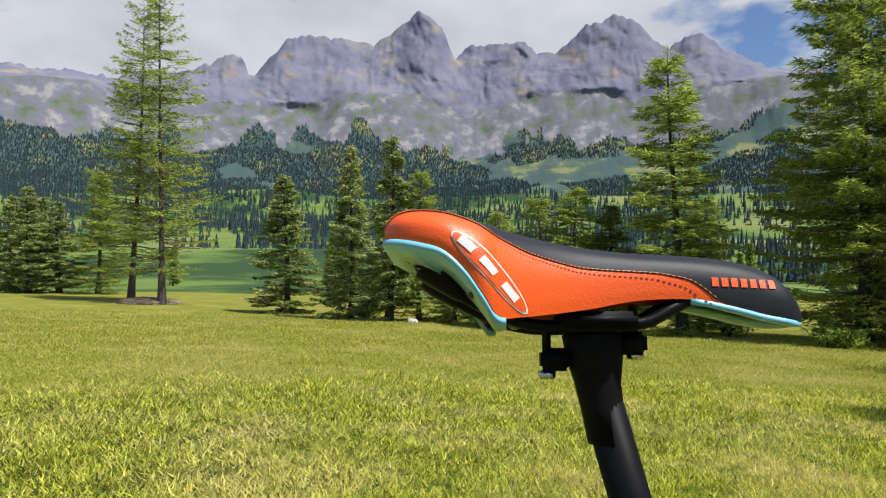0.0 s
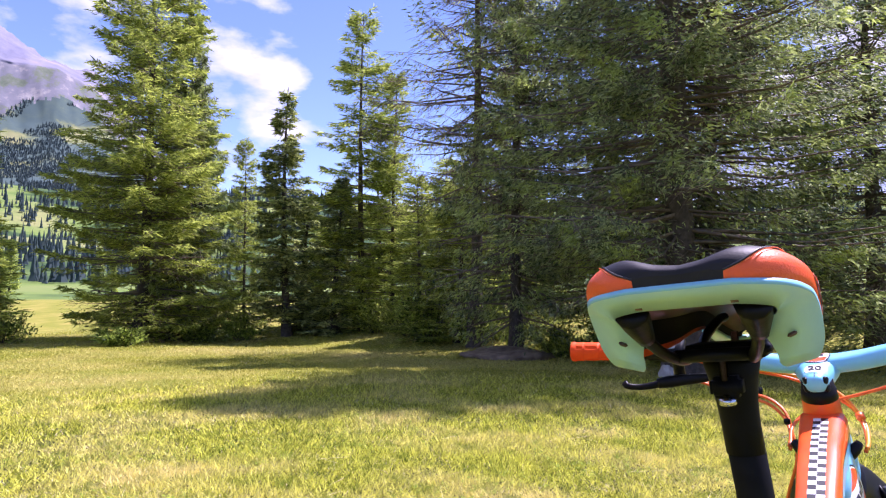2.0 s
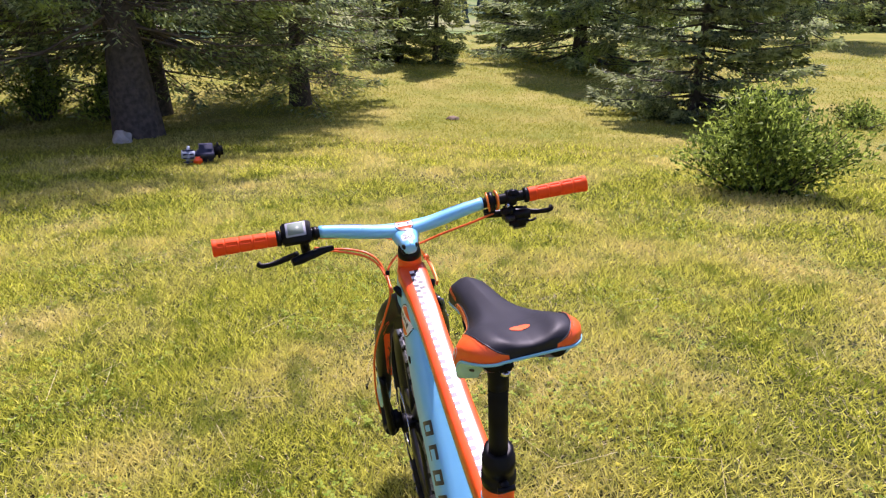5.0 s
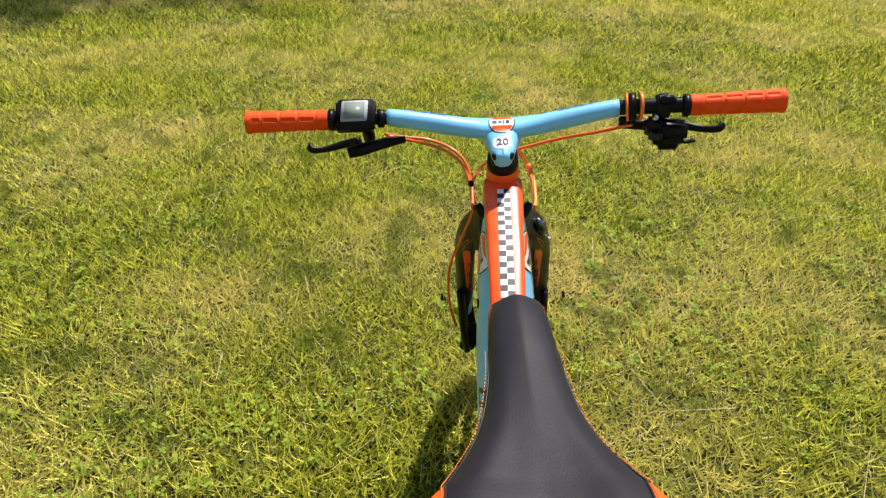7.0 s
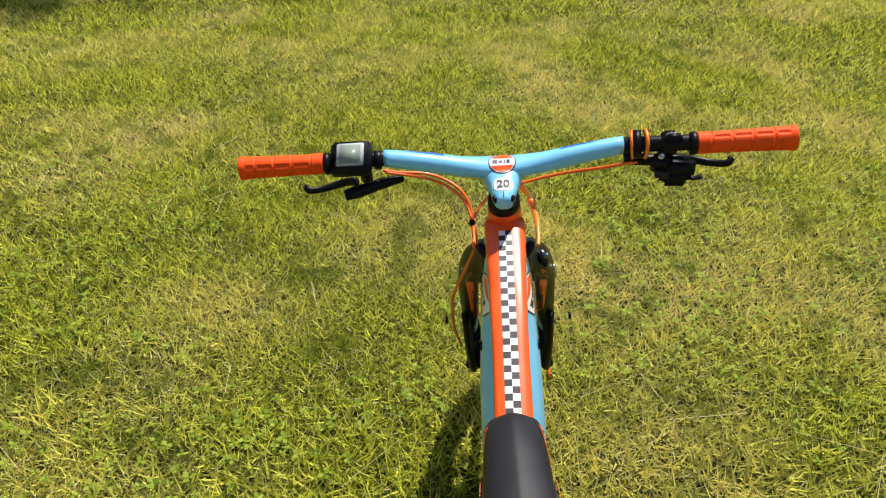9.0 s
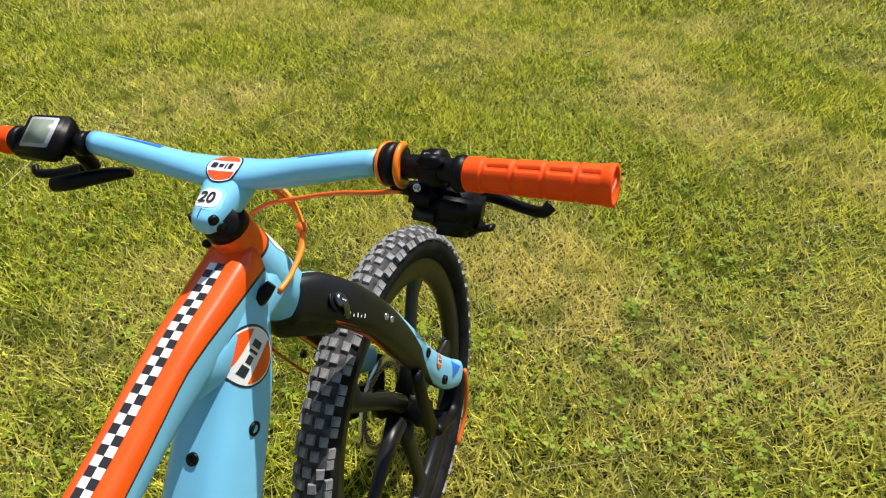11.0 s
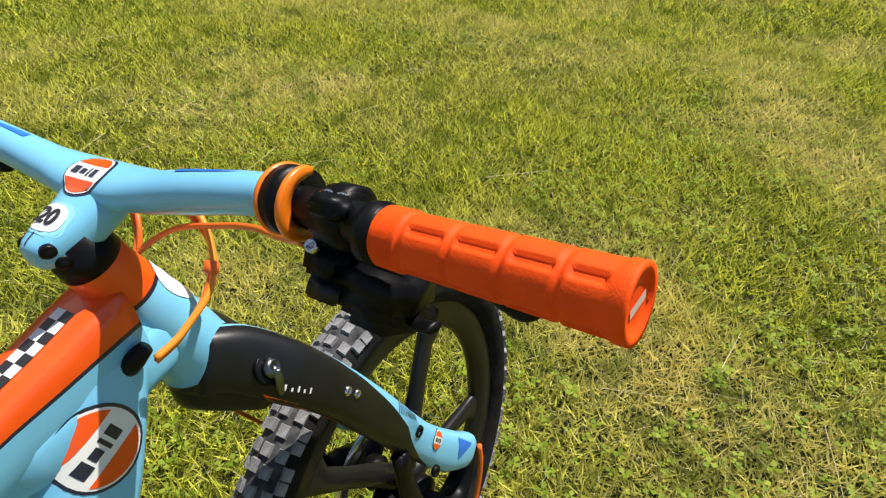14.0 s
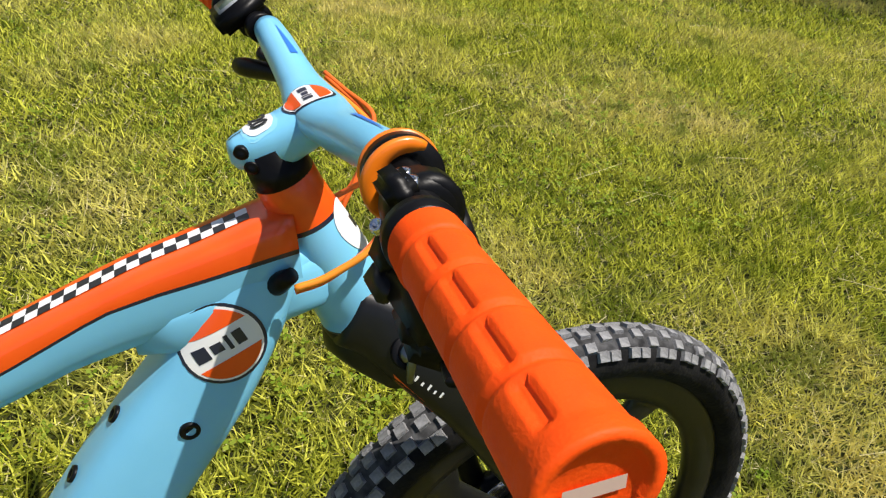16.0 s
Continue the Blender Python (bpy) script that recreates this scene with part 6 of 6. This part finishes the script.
# ---- shrubs and small things ----
def shrub(name, R, H, seed, leaves, n, size, label, x, y, stems=26, group=""):
    """A shrub of thin stems and many small leaves, with an uneven outline."""
    g = np.random.RandomState(seed)
    a = g.uniform(0, 6.283, stems)
    lean = g.uniform(0, 1, stems) ** 0.6
    reach = R * lean * (0.8 + 0.25 * np.sin(a * 3 + seed))
    tip = np.stack([reach * np.cos(a), reach * np.sin(a), H * (1.05 - 0.55 * lean ** 2) * g.uniform(0.78, 1.1, stems)], 1)
    foot = tip * np.array([[0.22, 0.22, 0.0]])
    v, f = tubes(foot, tip, 0.011, 0.003, 4)
    b = g.randint(0, stems, n)
    s = g.uniform(0.12, 1.06, n) ** 0.75
    c = foot[b] + (tip - foot)[b] * s[:, None] + g.normal(0, 1, (n, 3)) * np.array([[0.11 * R, 0.11 * R, 0.08 * H]])
    c[:, 2] = np.abs(c[:, 2])
    ln = size * g.uniform(0.6, 1.3, n)
    way = c * np.array([[0.6, 0.6, 0.2]]) + g.normal(0, 0.5, (n, 3)) + np.array([[0, 0, 0.35]])
    lv, lf = kites(c, way, ln, ln * 0.24, g)
    top = tagged(new(name), label, "shrub", group)
    child("branchwork", mesh_of(name + "_stems", v, f, (M_BARK,), True), top)
    child("foliage", mesh_of(name + "_foliage", lv, lf, (leaves,)), top)
    top.matrix_basis = Matrix.Translation((x, y, float(ground_z(x, y)) - 0.02))
    return top


shrub("willow_bush", 0.88, 0.86, 41, M_BUSH, 15000, 0.052, "rounded bright green willow bush in the grass", 4.60, -4.22, 80)
shrub("low_bush", 0.60, 0.42, 42, M_BUSH, 2600, 0.05, "low green bush in the grass", 8.3, -9.0)
shrub("low_bush", 0.62, 0.45, 43, M_SPRUCE, 2600, 0.06, "low dark shrub under a young spruce", 10.3, -6.4)
g = np.random.RandomState(8)
for k, (x, y, r, h) in enumerate(((14.2, 10.9, 1.1, 1.5), (13.3, 9.6, 1.0, 1.7), (13.0, 8.1, 0.9, 1.3), (14.6, 12.6, 1.0, 1.1), (12.6, 16.2, 1.0, 0.9), (11.6, 17.0, 0.9, 0.7), (13.2, 7.0, 0.9, 0.9),
                                  (12.4, 3.4, 0.7, 0.7), (12.6, 4.6, 0.8, 0.9), (11.9, 5.4, 0.6, 0.6), (20.2, -3.0, 0.8, 0.7), (19.6, -4.6, 0.6, 0.6), (20.4, -2.2, 0.6, 0.6), (8.6, 15.8, 0.7, 0.5),
                                  (0.0, 22.5, 0.9, 0.8), (3.6, 21.2, 0.9, 0.8), (-4.2, 24.6, 0.9, 0.7), (7.2, 19.0, 0.9, 0.9))):
    shrub("undergrowth_bush", r, h, 50 + k, M_BUSH if k % 3 else M_LARCH, 1700, 0.09, "green undergrowth at the foot of the trees", x, y, 18, "undergrowth")


def heap(name, x, y, r, h, mat, label, category, seed, squash=1.0):
    """A rough low lump on the ground."""
    bm = bmesh.new()
    bmesh.ops.create_icosphere(bm, subdivisions=4, radius=1)
    for q in bm.verts:
        k = 1 + 0.28 * noise.noise(q.co * 1.7 + Vector((seed, 0, 0))) + 0.10 * noise.noise(q.co * 5 + Vector((0, seed, 0)))
        q.co = Vector((q.co.x * r * k, q.co.y * r * squash * k, max(q.co.z, -0.4) * h * k))
    me = bpy.data.meshes.new(name)
    bm.to_mesh(me)
    bm.free()
    me.materials.append(mat)
    me.polygons.foreach_set("use_smooth", [True] * len(me.polygons))
    ob = new(name, me)
    ob.location = (x, y, float(ground_z(x, y)))
    return tagged(ob, label, category)


heap("earth_mound", 11.4, 6.3, 0.95, 0.20, M_EARTH, "mound of bare brown earth at a spruce foot", "mound", 3)
heap("earth_mound", 10.1, 17.9, 0.8, 0.15, M_EARTH, "low earth mound round a larch foot", "mound", 4)
heap("earth_mound", -16.9, 32.2, 1.5, 0.3, M_EARTH, "bare earth round the feet of two larches", "mound", 5)
heap("stone", 9.45, 2.62, 0.14, 0.17, M_STONE, "pale stone lying beside a spruce trunk", "stone", 6)
heap("molehill", 11.0, -2.7, 0.12, 0.07, M_EARTH, "small dark molehill in the grass", "molehill", 7)
heap("stone", -2.3, 21.6, 0.2, 0.14, M_STONE, "pale stone in the grass by the spruces", "stone", 9)

# backpack lying in the shade
M_CANVAS = shade("navy_canvas", (0.016, 0.02, 0.05), 0.8, var=(0.03, 0.035, 0.07), scale=20, bump=0.4, bump_scale=120)
M_STRIPE = shade("pale_mesh", (0.45, 0.52, 0.6), 0.8, var=(0.3, 0.36, 0.45), scale=40)
pack = tagged(new("backpack"), "navy backpack with pale striped panel and orange pocket", "backpack")
pack.matrix_basis = Matrix.Translation((7.5, 1.30, float(ground_z(7.5, 1.30)))) @ Matrix.Rotation(radians(-80), 4, 'Z')


def pack_part(name, c, size, mat, turn=(0, 0, 0), bevel=0.4, parent=None):
    vv, ff = block(c, size, turn, bevel)
    me = bpy.data.meshes.new(name)
    me.from_pydata(vv, [], ff)
    me.materials.append(mat)
    me.polygons.foreach_set("use_smooth", [True] * len(me.polygons))
    return child(name, me, parent or pack)


pack_part("bag", (0.06, 0, 0.12), (0.34, 0.28, 0.23), M_CANVAS)
panel = pack_part("side_panel", (-0.15, 0.0, 0.115), (0.15, 0.25, 0.20), M_STRIPE, (0, 8, 0))
for k in range(4):
    pack_part("stripe", (-0.15, -0.115, 0.05 + 0.045 * k), (0.13, 0.03, 0.016), M_CANVAS, parent=panel)
pack_part("pocket", (-0.05, -0.135, 0.06), (0.10, 0.06, 0.10), M_ORANGE)
pack_part("top_flap", (0.2, 0, 0.15), (0.10, 0.24, 0.17), M_BLACK)

# ---- grass ----
def turf(name, thick, r0, r1, seed, length, width, flat, mat, label, hub=(1.3, 0.3), fan=(-180, 180)):
    """Grass blades scattered about the bike, thinning and widening outwards; thick: blades to the square metre at the middle."""
    g = np.random.RandomState(seed)
    rr = np.linspace(r0, r1, 4000)
    w = np.cumsum(rr / (1 + 0.28 * rr) ** 2.1) * (rr[1] - rr[0])
    n = int(thick * w[-1] * radians(fan[1] - fan[0]))
    r = np.interp(g.uniform(0, w[-1], n), w, rr) * (1 + g.normal(0, 0.07, n))
    a = np.radians(g.uniform(fan[0], fan[1], n))
    x, y = hub[0] + r * np.cos(a), hub[1] + r * np.sin(a)
    clump = fractal(x * 3.1, y * 3.1, seed + 1, 3)
    tall = 0.5 + 1.0 * clump
    hd = g.uniform(0, 2 * np.pi, n) + 2.0 * fractal(x * 1.1, y * 1.1, seed + 2, 2)
    lay = flat * g.uniform(0.3, 1.6, n)
    d = np.stack([np.cos(hd) * lay, np.sin(hd) * lay, np.ones(n) * g.uniform(0.5, 1.0, n)], 1)
    wide = 1 + 0.28 * r
    ln = length * g.uniform(0.5, 1.3, n) * tall * wide ** 0.45
    p = np.stack([x, y, ground_z(x, y) - 0.004], 1)
    v, f = kites(p, d, ln, width * g.uniform(0.7, 1.3, n) * wide ** 0.9, g)
    return tagged(new(name, mesh_of(name, v, f, (mat,))), label, "grass", kind="stuff")


for fan, r0, r1, thick, wide, tall, where in (((-180, 180), 0.0, 3.3, 20000, 0.0025, 0.048, ""), ((-180, 180), 3.0, 7.3, 14800, 0.0029, 0.046, " a few steps out"), ((-64, 142), 6.3, 27.0, 14000, 0.0021, 0.026, " further out")):
    turf("grass", thick, r0, r1, 61 + int(r0), tall, wide, 0.80, M_BLADE if r0 < 6 else M_BLADE_FAR, "short green mown grass of the meadow" + where, fan=fan)
    turf("dry_grass", thick * (0.16, 0.13, 0.03)[int(r0 / 3)], r0, r1, 81 + int(r0), tall, wide * 0.45, 2.0, M_STRAW, "dry straw lying among the grass" + where, fan=fan)

g = np.random.RandomState(71)
n = 20000
r, a = 4.6 * g.uniform(0, 1, n) ** 0.6, g.uniform(0, 2 * np.pi, n)
x, y = 1.3 + r * np.cos(a), 0.3 + r * np.sin(a)
keep = fractal(x * 1.7, y * 1.7, 72, 3) > 0.53
x, y = x[keep], y[keep]
n = len(x)
p = np.repeat(np.stack([x, y, ground_z(x, y) + g.uniform(0.012, 0.045, n)], 1), 3, 0)
spin = np.repeat(g.uniform(0, 6.28, n), 3) + np.tile([0, 2.09, 4.19], n)
d = np.stack([np.cos(spin), np.sin(spin), g.uniform(-0.1, 0.5, 3 * n)], 1)
ln = np.repeat(g.uniform(0.009, 0.019, n), 3)
side = np.stack([-np.sin(spin), np.cos(spin), 0 * spin], 1)
v = np.stack([p, p + d * (ln * 0.6)[:, None] + side * (ln * 0.42)[:, None], p + d * ln[:, None], p + d * (ln * 0.6)[:, None] - side * (ln * 0.42)[:, None]], 1).reshape(-1, 3)
tagged(new("clover", mesh_of("clover", v, np.arange(4 * len(p)).reshape(-1, 4), (M_CLOVER,))), "small clover and broad leaves in the turf", "clover", kind="stuff")
# a few long dry stalks
g = np.random.RandomState(77)
n = 90
x, y = g.uniform(0.3, 4.5, n), g.uniform(-1.8, 3.2, n)
a = g.uniform(0, 6.28, n)
p0 = np.stack([x, y, ground_z(x, y) + 0.03], 1)
p1 = p0 + np.stack([np.cos(a), np.sin(a), g.uniform(-0.02, 0.12, n)], 1) * g.uniform(0.10, 0.26, n)[:, None]
v, f = tubes(p0, p1, 0.0011, 0.0006, 4)
tagged(new("stalks", mesh_of("stalks", v, f, (M_STRAW,))), "long dry stalks lying on the grass", "grass", kind="stuff")
